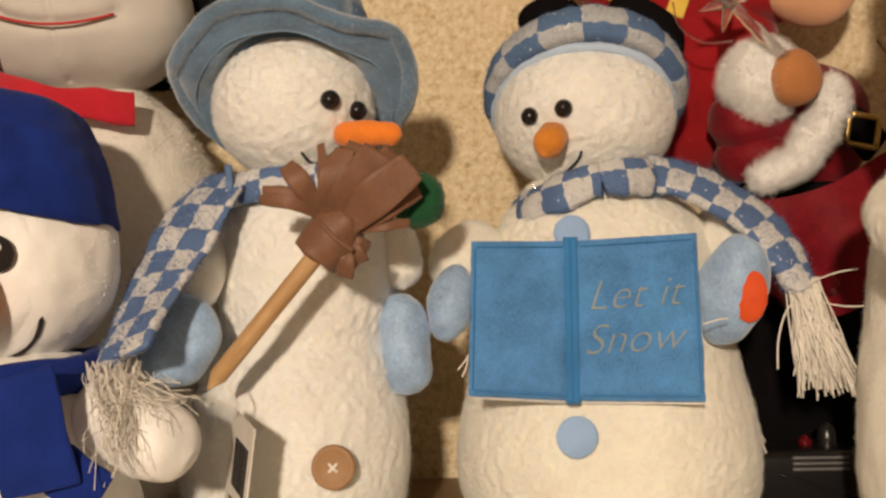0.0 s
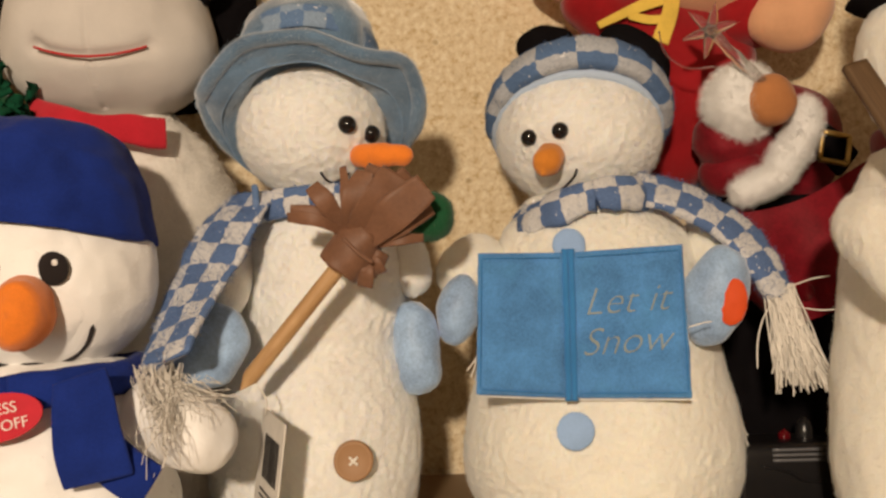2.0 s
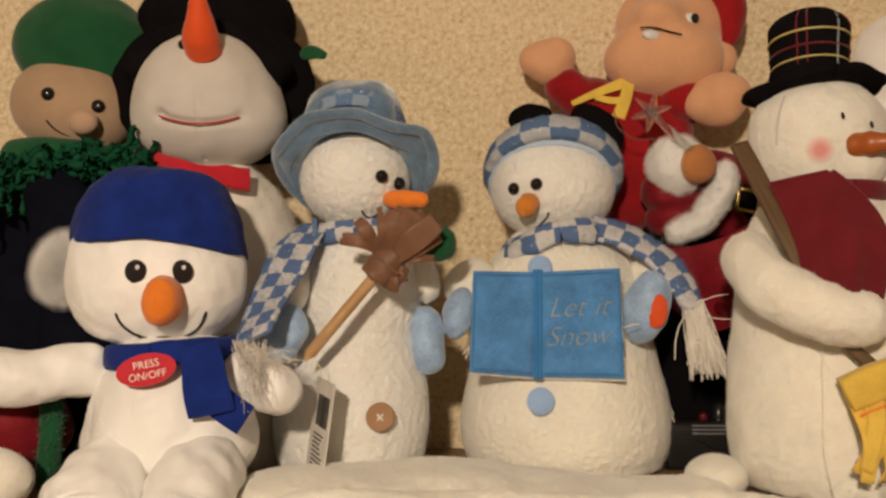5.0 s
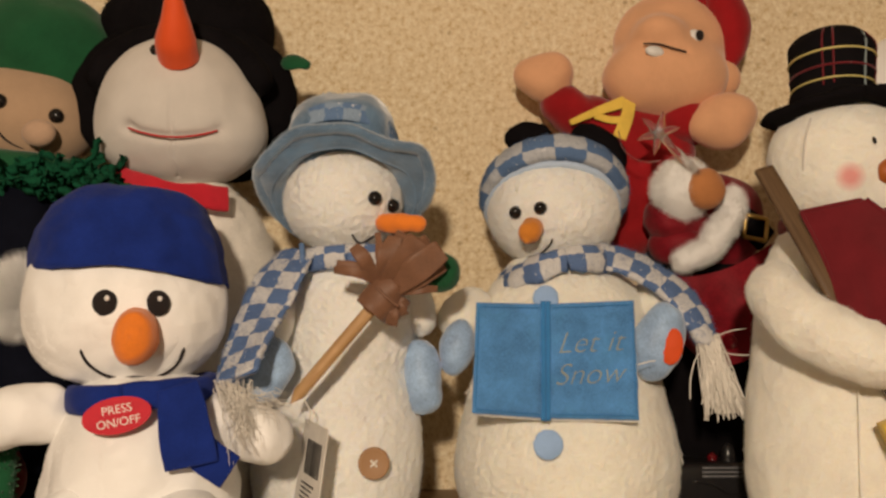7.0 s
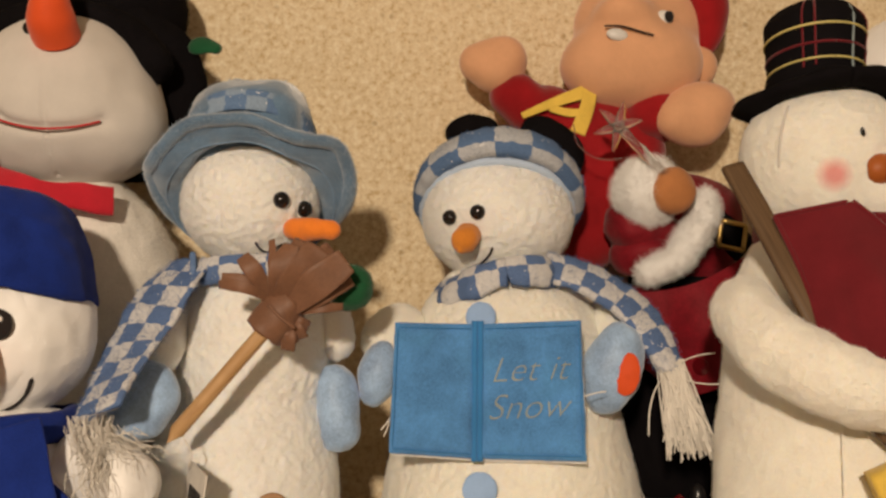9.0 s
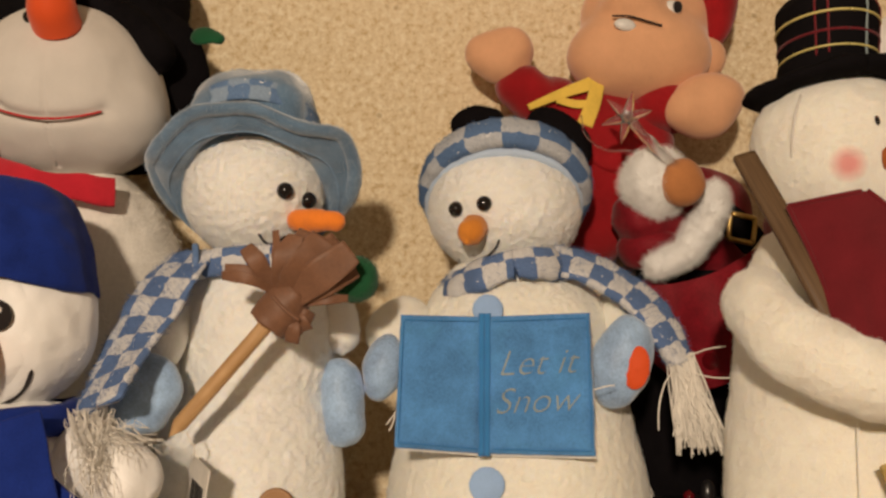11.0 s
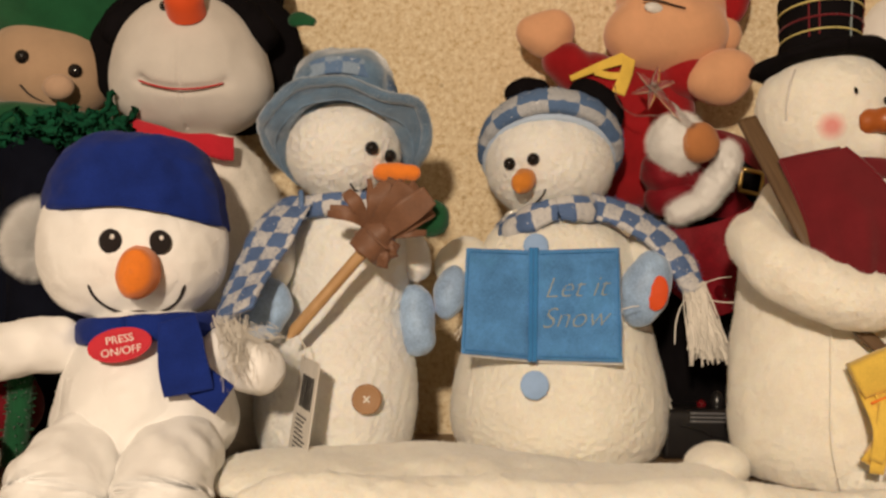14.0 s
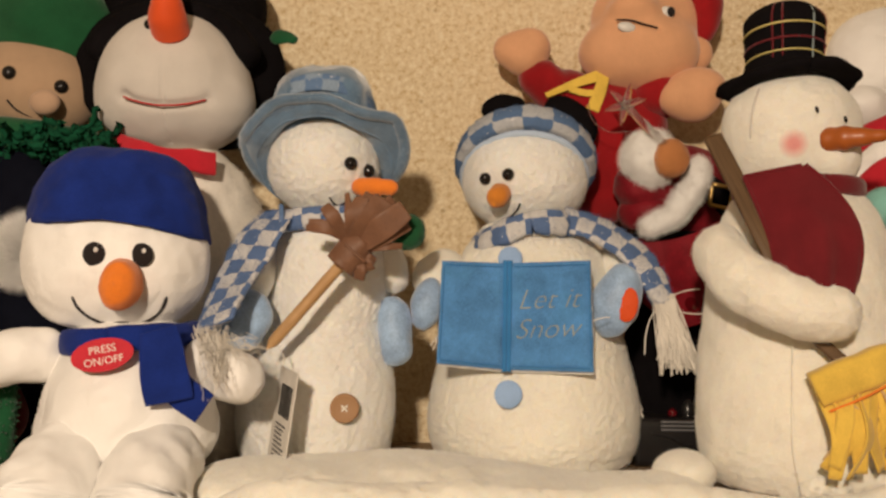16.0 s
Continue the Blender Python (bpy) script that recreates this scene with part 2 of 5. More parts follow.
def cloth(name, color, grain=900.0, deep=0.5, dist=0.0008, vary=0.12, rough=0.95, sheen=0.25, spec=0.15, weave=False, stain=None, rouge=None, fold=0.0, crease=0.0, soft=0.0):
    """Felt, plush, terry or woven cloth: base colour, two scales of unevenness, pile."""
    mat, nt, b = material(name, rough, spec)
    co = nt.nodes.new("ShaderNodeTexCoord").outputs["Object"]
    dark = tuple(c * (1 - vary * 1.6) for c in color)
    light = tuple(min(c * (1 + vary), 0.95) for c in color)
    fine = noise_of(nt, co, grain, 3.0, 0.7)
    broad = noise_of(nt, co, 38.0, 4.0, 0.6)
    tone = ramp(nt, broad, [(0.3, dark), (0.7, light)])
    tone = mixed(nt, 0.35, tone, ramp(nt, fine, [(0.3, dark), (0.65, light)]))
    if stain:
        tone = mixed(nt, ramp(nt, noise_of(nt, co, 16.0, 5.0), [(0.52, (0, 0, 0)), (0.75, (0.5, 0.5, 0.5))]), tone, stain)
    if rouge:
        centre, radius, pink = rouge
        far = nt.nodes.new("ShaderNodeVectorMath")
        far.operation = "DISTANCE"
        nt.links.new(co, far.inputs[0])
        far.inputs[1].default_value = centre
        wide = node(nt, "ShaderNodeMapRange", From_Min=radius * 0.35, From_Max=radius, To_Min=0.85, To_Max=0.0)
        nt.links.new(far.outputs["Value"], wide.inputs["Value"])
        tone = mixed(nt, wide.outputs[0], tone, pink)
    nt.links.new(tone, b.inputs["Base Color"])
    b.inputs["Sheen Weight"].default_value = sheen
    b.inputs["Sheen Roughness"].default_value = 0.5
    if soft:
        b.inputs["Subsurface Weight"].default_value = soft
        b.inputs["Subsurface Radius"].default_value = (1.0, 0.9, 0.75)
        b.inputs["Subsurface Scale"].default_value = 0.0025
    hs = [(fine, deep, dist), (broad, 0.25, 0.002)]
    if fold:
        hs.append((noise_of(nt, co, 24.0, 2.0, 0.4), fold, 0.02))
    if crease:
        lines = ramp(nt, noise_of(nt, co, 20.0, 2.5, 0.5), [(0.4, (1, 1, 1)), (0.5, (0, 0, 0)), (0.6, (1, 1, 1))])
        hs.append((lines, crease, 0.006))
    if weave:
        w = node(nt, "ShaderNodeTexWave", Scale=420.0, Distortion=1.5)
        nt.links.new(co, w.inputs["Vector"])
        hs.append((w.outputs["Fac"], 0.2, 0.0004))
    bumped(nt, b, hs)
    return mat


def checked(name, one, two, size, glitter=True):
    """Knitted checks that follow the strip, with silver threads, their glints painted as white spots."""
    mat, nt, b = material(name, 0.85, 0.3)
    at = nt.nodes.new("ShaderNodeAttribute")
    at.attribute_name = "pat"
    co = nt.nodes.new("ShaderNodeTexCoord").outputs["Object"]
    warp = nt.nodes.new("ShaderNodeTexNoise")
    warp.inputs["Scale"].default_value = 150.0
    nt.links.new(co, warp.inputs["Vector"])
    sub = nt.nodes.new("ShaderNodeVectorMath")
    sub.operation = "MULTIPLY_ADD"
    nt.links.new(warp.outputs["Color"], sub.inputs[0])
    sub.inputs[1].default_value = (0.005, 0.005, 0.0)
    nt.links.new(at.outputs["Vector"], sub.inputs[2])
    ch = node(nt, "ShaderNodeTexChecker", Scale=1 / size)
    nt.links.new(sub.outputs[0], ch.inputs["Vector"])
    fine = noise_of(nt, co, 700.0, 3.0, 0.7)
    a = ramp(nt, fine, [(0.3, tuple(c * 0.7 for c in one)), (0.7, one)])
    c = ramp(nt, fine, [(0.3, tuple(v * 0.72 for v in two)), (0.7, two)])
    tone = mixed(nt, ch.outputs["Fac"], a, c)
    knit = node(nt, "ShaderNodeTexWave", Scale=260.0, Distortion=2.0)
    nt.links.new(at.outputs["Vector"], knit.inputs["Vector"])
    if glitter:
        vo = node(nt, "ShaderNodeTexVoronoi", Scale=260.0)
        nt.links.new(co, vo.inputs["Vector"])
        spark = ramp(nt, vo.outputs["Distance"], [(0.1, (1, 1, 1)), (0.2, (0, 0, 0))])
        big = ramp(nt, noise_of(nt, co, 120.0), [(0.5, (0, 0, 0)), (0.58, (1, 1, 1))])
        spark = mixed(nt, 1.0, spark, big, "MULTIPLY")
        # glints of the silver threads laid into the base colour as white
        tone = mixed(nt, spark, tone, (0.95, 0.95, 0.95))
        nt.links.new(ramp(nt, spark, [(0.0, (0.9, 0.9, 0.9)), (1.0, (0.2, 0.2, 0.2))]), b.inputs["Roughness"])
    nt.links.new(tone, b.inputs["Base Color"])
    bumped(nt, b, [(fine, 0.6, 0.0008), (knit.outputs["Fac"], 0.35, 0.0008)])
    return mat


def plastic(name, color, rough=0.25, spec=0.5, metal=0.0):
    mat, nt, b = material(name, rough, spec)
    co = nt.nodes.new("ShaderNodeTexCoord").outputs["Object"]
    tone = ramp(nt, noise_of(nt, co, 90.0), [(0.3, tuple(c * 0.85 for c in color)), (0.7, color)])
    nt.links.new(tone, b.inputs["Base Color"])
    b.inputs["Metallic"].default_value = metal
    bumped(nt, b, [(noise_of(nt, co, 300.0), 0.06, 0.0005)])
    return mat


def timber(name, light, dark):
    mat, nt, b = material(name, 0.55, 0.35)
    co = nt.nodes.new("ShaderNodeAttribute")
    co.attribute_name = "pat"
    mp = nt.nodes.new("ShaderNodeMapping")
    mp.inputs["Scale"].default_value = (600.0, 25.0, 600.0)
    nt.links.new(co.outputs["Vector"], mp.inputs["Vector"])
    fac = noise_of(nt, mp.outputs[0], 1.0, 4.0)
    nt.links.new(ramp(nt, fac, [(0.3, dark), (0.7, light)]), b.inputs["Base Color"])
    bumped(nt, b, [(fac, 0.2, 0.0003)])
    return mat


def plaster(name, base, fleck):
    """Rough cream plaster: pale crumbs, shallow tan hollows and a few brown flecks."""
    mat, nt, b = material(name, 0.92, 0.2)
    co = nt.nodes.new("ShaderNodeTexCoord").outputs["Object"]
    grit = noise_of(nt, co, 230.0, 4.0, 0.62)
    crumb = noise_of(nt, co, 165.0, 5.0, 0.7)
    broad = noise_of(nt, co, 7.0, 3.0)
    tone = ramp(nt, broad, [(0.3, tuple(c * 0.94 for c in base)), (0.7, base)])
    tone = mixed(nt, ramp(nt, crumb, [(0.36, (1, 1, 1)), (0.47, (0, 0, 0))]), tone, tuple(c * f for c, f in zip(base, (0.76, 0.69, 0.57))))
    tone = mixed(nt, ramp(nt, crumb, [(0.52, (0, 0, 0)), (0.62, (1, 1, 1))]), tone, tuple(min(c * f, 0.9) for c, f in zip(base, (1.13, 1.16, 1.25))))
    tone = mixed(nt, ramp(nt, grit, [(0.34, (0.4, 0.4, 0.4)), (0.5, (0, 0, 0))]), tone, tuple(c * f for c, f in zip(base, (0.68, 0.6, 0.48))))
    vo = node(nt, "ShaderNodeTexVoronoi", Scale=70.0)
    nt.links.new(co, vo.inputs["Vector"])
    dots = ramp(nt, vo.outputs["Distance"], [(0.1, (1, 1, 1)), (0.24, (0, 0, 0))])
    some = ramp(nt, noise_of(nt, co, 45.0, 2.0), [(0.5, (0, 0, 0)), (0.66, (0.7, 0.7, 0.7))])
    tone = mixed(nt, mixed(nt, 1.0, dots, some, "MULTIPLY"), tone, fleck)
    nt.links.new(tone, b.inputs["Base Color"])
    bumped(nt, b, [(grit, 0.5, 0.002), (crumb, 0.6, 0.003)])
    return mat


def clear(name):
    mat, nt, b = material(name, 0.06, 0.8)
    b.inputs["Base Color"].default_value = (0.97, 0.96, 0.96, 1)
    b.inputs["Transmission Weight"].default_value = 0.95
    b.inputs["IOR"].default_value = 1.3
    return mat


WALL = plaster("cream_plaster", (0.82, 0.675, 0.455), (0.4, 0.28, 0.14))
ROOM = plaster("room_plaster", (0.27, 0.24, 0.2), (0.2, 0.16, 0.12))
WOOD_TOP = timber("shelf_wood", (0.3, 0.2, 0.11), (0.2, 0.12, 0.06))
TERRY = cloth("white_terry", (0.92, 0.9, 0.86), 520.0, 0.55, 0.0012, 0.06, sheen=0.3, soft=0.6)
CREAM = cloth("cream_terry", (0.92, 0.875, 0.785), 500.0, 0.55, 0.0012, 0.06, sheen=0.3, soft=0.6)
FLEECE = cloth("cream_fleece", (0.92, 0.88, 0.79), 420.0, 0.5, 0.0014, 0.06, sheen=0.3, soft=0.6)
SATIN = cloth("white_velour", (0.9, 0.89, 0.87), 1500.0, 0.25, 0.0004, 0.03, rough=0.5, spec=0.4, sheen=0.2, fold=0.5, crease=0.15)
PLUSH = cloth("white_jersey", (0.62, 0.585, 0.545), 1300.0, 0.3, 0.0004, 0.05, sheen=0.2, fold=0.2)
FUR = cloth("white_fur", (0.84, 0.8, 0.73), 400.0, 0.6, 0.0015, 0.1, sheen=0.4)
SNOW_FUR = cloth("snow_fur", (0.93, 0.92, 0.9), 400.0, 0.5, 0.001, 0.05, sheen=0.5)
SKY = cloth("sky_blue_velour", (0.125, 0.21, 0.32), 900.0, 0.4, 0.0006, 0.3, sheen=0.9, stain=(0.24, 0.33, 0.44))
FROST = cloth("frosted_pile", (0.42, 0.52, 0.64), 900.0, 0.3, 0.0004, 0.15, sheen=0.6)
TINSEL = plastic("silver_tinsel", (0.85, 0.87, 0.9), 0.15, metal=1.0)
SKY_INNER = cloth("brim_velour", (0.17, 0.3, 0.48), 900.0, 0.4, 0.0006, 0.2, sheen=0.5)
PALE = cloth("pale_blue_satin", (0.34, 0.5, 0.8), 500.0, 0.4, 0.0008, 0.3, rough=0.5, spec=0.45, sheen=0.5)
TRIM = cloth("pale_blue_trim", (0.5, 0.62, 0.8), 900.0, 0.3, 0.0005, 0.1, sheen=0.4)
DOT = cloth("dusty_blue_felt", (0.33, 0.49, 0.78), 900.0, 0.4, 0.0005, 0.1)
BOOK = cloth("book_blue_felt", (0.085, 0.26, 0.58), 700.0, 0.5, 0.0008, 0.28, rough=0.8, sheen=0.35, stain=(0.11, 0.38, 0.72))
BOOK_SEAM = cloth("book_seam", (0.045, 0.21, 0.5), 1200.0, 0.4, 0.0004, 0.1)
CHECK = checked("blue_white_checks", (0.13, 0.215, 0.43), (0.74, 0.74, 0.75), 0.0155)
CHECK_CAP = checked("cap_checks", (0.12, 0.21, 0.4), (0.54, 0.57, 0.62), 0.0245)
CHECK_SOFT = checked("soft_checks", (0.15, 0.25, 0.44), (0.3, 0.4, 0.54), 0.0145)
KNIT_BLUE = checked("blue_knit", (0.14, 0.24, 0.45), (0.18, 0.28, 0.5), 0.0125)
YARN = cloth("white_yarn", (0.84, 0.8, 0.73), 900.0, 0.3, 0.0004, 0.1)
ORANGE = cloth("orange_velour", (0.85, 0.23, 0.03), 900.0, 0.3, 0.0005, 0.12, sheen=0.3)
AMBER = cloth("amber_velour", (0.68, 0.24, 0.035), 900.0, 0.3, 0.0005, 0.15, sheen=0.3)
RUST = plastic("carrot_vinyl", (0.42, 0.11, 0.02), 0.4)
RED_ORANGE = cloth("red_orange_satin", (0.72, 0.09, 0.02), 1300.0, 0.15, 0.0003, 0.08, rough=0.6, sheen=0.2)
BEAD = plastic("black_bead", (0.012, 0.01, 0.01), 0.12)
BLACK = cloth("black_felt", (0.007, 0.006, 0.007), 900.0, 0.4, 0.0006, 0.2, sheen=0.0, spec=0.05)
STITCH = cloth("black_thread", (0.02, 0.016, 0.016), 1800.0, 0.3, 0.0003, 0.1)
RED_STITCH = cloth("red_thread", (0.5, 0.04, 0.04), 1800.0, 0.3, 0.0003, 0.1)
LEATHER = cloth("brown_leather", (0.19, 0.09, 0.05), 500.0, 0.3, 0.0005, 0.2, rough=0.55, spec=0.4, sheen=0.1)
STICK = timber("pale_stick", (0.62, 0.4, 0.2), (0.4, 0.23, 0.1))
BOARD = timber("brown_slat", (0.15, 0.09, 0.045), (0.09, 0.052, 0.026))
FIST = cloth("brown_orange_velour", (0.46, 0.19, 0.07), 900.0, 0.3, 0.0005, 0.15, sheen=0.2)
BUTTON = timber("button_wood", (0.42, 0.24, 0.12), (0.28, 0.15, 0.07))
NAVY = cloth("royal_blue_fleece", (0.01, 0.028, 0.2), 700.0, 0.5, 0.0008, 0.2, sheen=0.05, fold=0.4)
DEEP = cloth("dark_navy_cloth", (0.006, 0.007, 0.013), 900.0, 0.4, 0.0006, 0.2, sheen=0.0, spec=0.03)
RED = cloth("red_velour", (0.31, 0.009, 0.013), 900.0, 0.4, 0.0006, 0.2, sheen=0.3)
RED_FELT = cloth("red_felt", (0.52, 0.02, 0.035), 900.0, 0.4, 0.0005, 0.15)
MAROON = cloth("maroon_felt", (0.15, 0.012, 0.018), 900.0, 0.4, 0.0005, 0.15, sheen=0.2)
VELVET = cloth("crimson_velvet", (0.2, 0.006, 0.014), 500.0, 0.4, 0.0008, 0.35, rough=0.6, sheen=0.15)
GREEN = cloth("green_felt", (0.012, 0.085, 0.034), 900.0, 0.4, 0.0005, 0.2)
GREEN_YARN = cloth("green_yarn", (0.007, 0.075, 0.036), 600.0, 0.5, 0.0008, 0.3, sheen=0.0)
FLESH = cloth("peach_velour", (0.74, 0.4, 0.225), 900.0, 0.3, 0.0005, 0.08, sheen=0.4)
ELF_SKIN = cloth("tan_velour", (0.44, 0.3, 0.195), 900.0, 0.3, 0.0005, 0.08, sheen=0.3)
TAN_NOSE = cloth("tan_nose", (0.52, 0.35, 0.24), 900.0, 0.3, 0.0005, 0.08)
CREAM_ROUGE = cloth("cream_terry_rouged", (0.92, 0.875, 0.785), 500.0, 0.55, 0.0012, 0.06, sheen=0.3, rouge=((.281, .4405, .2675), .0125, (0.8, 0.28, 0.27)), soft=0.6)
YELLOW = cloth("yellow_felt", (0.82, 0.56, 0.1), 900.0, 0.4, 0.0005, 0.15)
STRAW = cloth("tan_felt", (0.62, 0.43, 0.22), 900.0, 0.4, 0.0005, 0.1)
TEAL = cloth("teal_velour", (0.25, 0.55, 0.5), 900.0, 0.4, 0.0006, 0.15)
BADGE = plastic("red_badge", (0.58, 0.012, 0.03), 0.6, 0.25)
PRINT = plastic("white_print", (0.8, 0.74, 0.68), 0.5)
CARD = plastic("white_card", (0.82, 0.78, 0.72), 0.5)
INK = plastic("black_ink", (0.03, 0.028, 0.027), 0.5)
SILVER = cloth("silver_thread", (0.22, 0.28, 0.29), 1500.0, 0.5, 0.0004, 0.2, rough=0.45, spec=0.6)
# black plastic lightened to grey: the highlight along the ridges put into the colour
RIDGE = plastic("ridge_highlight", (0.16, 0.16, 0.17), 0.3)
CASE = plastic("black_plastic", (0.014, 0.013, 0.014), 0.28)
GLOSS_RED = plastic("glossy_red", (0.13, 0.006, 0.01), 0.1)
GOLD = plastic("brass", (0.6, 0.42, 0.15), 0.35, metal=0.9)
GOLD_LINE = plastic("gold_braid", (0.65, 0.55, 0.2), 0.45)
CLEAR = clear("clear_plastic")
WHITE_DOT = plastic("white_dot", (0.8, 0.78, 0.75), 0.4)


# ---------------------------------------------------------------- the setting
def box_part(name, lo, hi, mat):
    g = Geo()
    o = [(lo[0], lo[1]), (hi[0], lo[1]), (hi[0], hi[1]), (lo[0], hi[1])]
    g.prism(o, hi[2] - lo[2], Matrix.Translation((0, 0, lo[2])))
    return tagged(part(name, g, mat, smooth=False), kind="structure")


BACK = 0.722
g = Geo()
xs, zs = np.meshgrid(np.linspace(-1.5, 1.5, 500), np.linspace(-0.7, 1.7, 300))
g.grid(np.stack([xs, 0 * xs + BACK, zs], -1), False, [(0.0009, 160), (0.0006, 300)], sign=1)
tagged(part("wall_back", g, WALL), "rough cream plaster wall with brown flecks", kind="structure")
box_part("wall_back_core", (-1.6, BACK + 0.004, -0.8), (1.6, BACK + 0.1, 1.7), ROOM)
box_part("wall_left", (-1.6, -2.6, -0.8), (-1.5, BACK, 1.7), ROOM)
box_part("wall_right", (1.5, -2.6, -0.8), (1.6, BACK, 1.7), ROOM)
box_part("wall_behind", (-1.5, -2.6, -0.8), (1.5, -2.5, 1.7), ROOM)
box_part("floor", (-1.6, -2.6, -0.9), (1.6, BACK + 0.1, -0.8), WOOD_TOP)
box_part("ceiling", (-1.6, -2.6, 1.7), (1.6, BACK + 0.1, 1.8), ROOM)
tagged(box_part("shelf", (-1.5, 0.405, -0.03), (1.5, BACK - 0.003, 0.0), WOOD_TOP), "plain wooden shelf under the toys", kind="structure")

TERRY_DISP = [(0.0007, 330), (0.0004, 190), (0.0006, 45)]


def eye_bead(parent, place, r, name="eye"):
    g = Geo()
    g.ball(place, r, nu=20, nv=14)
    return part(name, g, BEAD, parent, "glossy black bead eye")


def thread(parent, name, points, r, mat, label=""):
    g = Geo()
    g.tube(points, r, n=8, m=36, round_ends=True, up=(0, 1, 0.01))
    return part(name, g, mat, parent, label)


def fringe(g, centre, spread, end, end_spread, count, r, seed, curl=0.0016, wild=0.3):
    rng = np.random.default_rng(seed)
    a = np.array(centre) + rng.uniform(-1, 1, (count, 3)) * np.array(spread)
    b = np.array(end) + rng.uniform(-1, 1, (count, 3)) * np.array(end_spread)
    b = a + (b - a) * (1 - wild * rng.random((count, 1)))
    g.strands(a, b, 0, r, curl, rng=rng)


# ---------------------------------------------------------------- snowman with the broom
S = thing("snowman_plush", (-0.088, 0.565, 0.0), "white terry snowman plush holding a broom, pale blue bucket hat", "plush toy", "singing snowmen")
g = Geo()
g.lathe([(0.0, 0.0, 0.0, -.091, .565), (0.001, .05, .05, -.091, .565), (.012, .063, .062, -.091, .565), (.043, .0685, .068, -.091, .565), (.075, .066, .066, -.089, .565), (.103, .058, .058, -.086, .565),
         (.121, .0505, .0505, -.083, .565), (.135, .053, .053, -.082, .565), (.16, .0555, .055, -.081, .565), (.182, .054, .053, -.081, .565), (.203, .043, .043, -.082, .565), (.216, .028, .028, -.083, .565), (.22, 0, 0, -.083, .565)],
        400, 320, TERRY_DISP)
g.fuzz(45000, 0.0017, 0.00012, .5)
body = part("body", g, TERRY, S)
HC, HR = (-.089, .565, .262), (.0485, .047, .046)
g = Geo()
g.ball(HC, HR, nu=250, nv=160, disp=TERRY_DISP)
g.fuzz(24000, 0.0017, 0.00012, .5)
part("head", g, TERRY, S)
for az, el in ((33, -4), (57, -9)):
    eye_bead(S, skin(HC, HR, az, el, 0.0005), .0058)
g = Geo()
nb = skin(HC, HR, 48, -30, -0.003)
g.tube([nb, nb + (.014, -.012, -.001), nb + (.028, -.018, -.002), nb + (.038, -.02, -.003)], [.0075, .0077, .0068, .0058], n=24, m=30, round_ends=True, disp=[(0.0008, 180)])
part("nose", g, ORANGE, S, "orange velour carrot nose")
thread(S, "mouth", [skin(HC, HR, a, e, .001) for a, e in ((14, -42), (22, -50), (33, -53), (42, -47), (46, -42))], .0009, STITCH)

# bucket hat, tilted back
hat = Geo()
hat.ball((-.09, .576, .307), (.043, .043, .046), turn=(14, -4, 0), nu=60, nv=40, disp=[(0.0025, 60), (0.0008, 160)], power=0.66)
hat.slot = 1
hat.fuzz(6000, .0017, .00013)
hat = part("hat", hat, [SKY, FROST], S, "pale blue velour bucket hat")


def brim_sheet(lift):
    ph = np.linspace(-np.pi, np.pi, 120, endpoint=False)[None, :]
    s = np.linspace(0, 1, 18)[:, None]
    inner = np.stack([HC[0] + .0475 * np.sin(ph), HC[1] + .004 - .0455 * np.cos(ph), .266 + .036 * np.cos(ph)], -1)
    deg = np.degrees(np.abs(ph))
    far = np.interp(deg, (0, 40, 65, 90, 120, 180), (.053, .066, .077, .076, .071, .06))
    far = np.where(ph > 0, far * .97, far * .88)
    high = np.interp(deg, (0, 40, 65, 90, 120, 180), (.307, .307, .296, .272, .250, .236))
    for _ in range(3):
        far, high = ((np.roll(q, 4, 1) + np.roll(q, -4, 1) + 2 * q) / 4 for q in (far, high))
    wave = .0035 * np.sin(4 * ph + 2.4) + .002 * np.sin(7 * ph)
    outer = np.stack([HC[0] - .002 + far * np.sin(ph), HC[1] - .008 - .05 * np.cos(ph), high + wave], -1)
    p = inner * (1 - s[..., None]) + outer * s[..., None]
    p[..., 2] += -.006 * np.sin(s * np.pi) + lift
    p[..., 1] += -lift * 0.6
    return p


g = Geo()
up_sheet, low_sheet = brim_sheet(.004), brim_sheet(-.003)
g.grid(np.concatenate([up_sheet, (up_sheet[-1:] + low_sheet[-1:]) / 2 + (up_sheet[-1:] - up_sheet[-2:-1]) * 0.8, low_sheet[::-1]]), True, [(0.0012, 70), (0.0004, 400)], sign=1)
g.fuzz(16000, .0014, .00013)
g.slot = 1
g.fuzz(6000, .0018, .00013)
part("brim", g, [SKY, FROST], hat)
g = Geo()
g.tube(((up_sheet[-1] + low_sheet[-1]) / 2)[::3], .0052, .0046, n=14, m=110, closed=True, up=(0, 0.3, 1), disp=[(0.0007, 120), (0.0003, 400)])
g.slot = 1
g.fuzz(9000, .0017, .00013)
part("brim_hem", g, [SKY, FROST], hat)
for k, s in enumerate((0.55,)):
    g = Geo()
    row = low_sheet[int(s * 17)]
    g.tube(row[::4] + np.array([0, -.0005, -.0005]), .0004, n=6, m=90, closed=True, up=(0, 0.3, 1))
    part("brim_seam", g, SKY_INNER, hat)
g = Geo()
ph = np.linspace(-2.6, 2.6, 30)
g.tube(np.stack([-.09 + .0462 * np.sin(ph), .576 - .0462 * np.cos(ph), .309 + .020 * np.cos(ph)], -1), .008, .0016, up=np.stack([np.sin(ph), -np.cos(ph), 0 * ph + .25], -1), n=16, m=80, power=0.6)
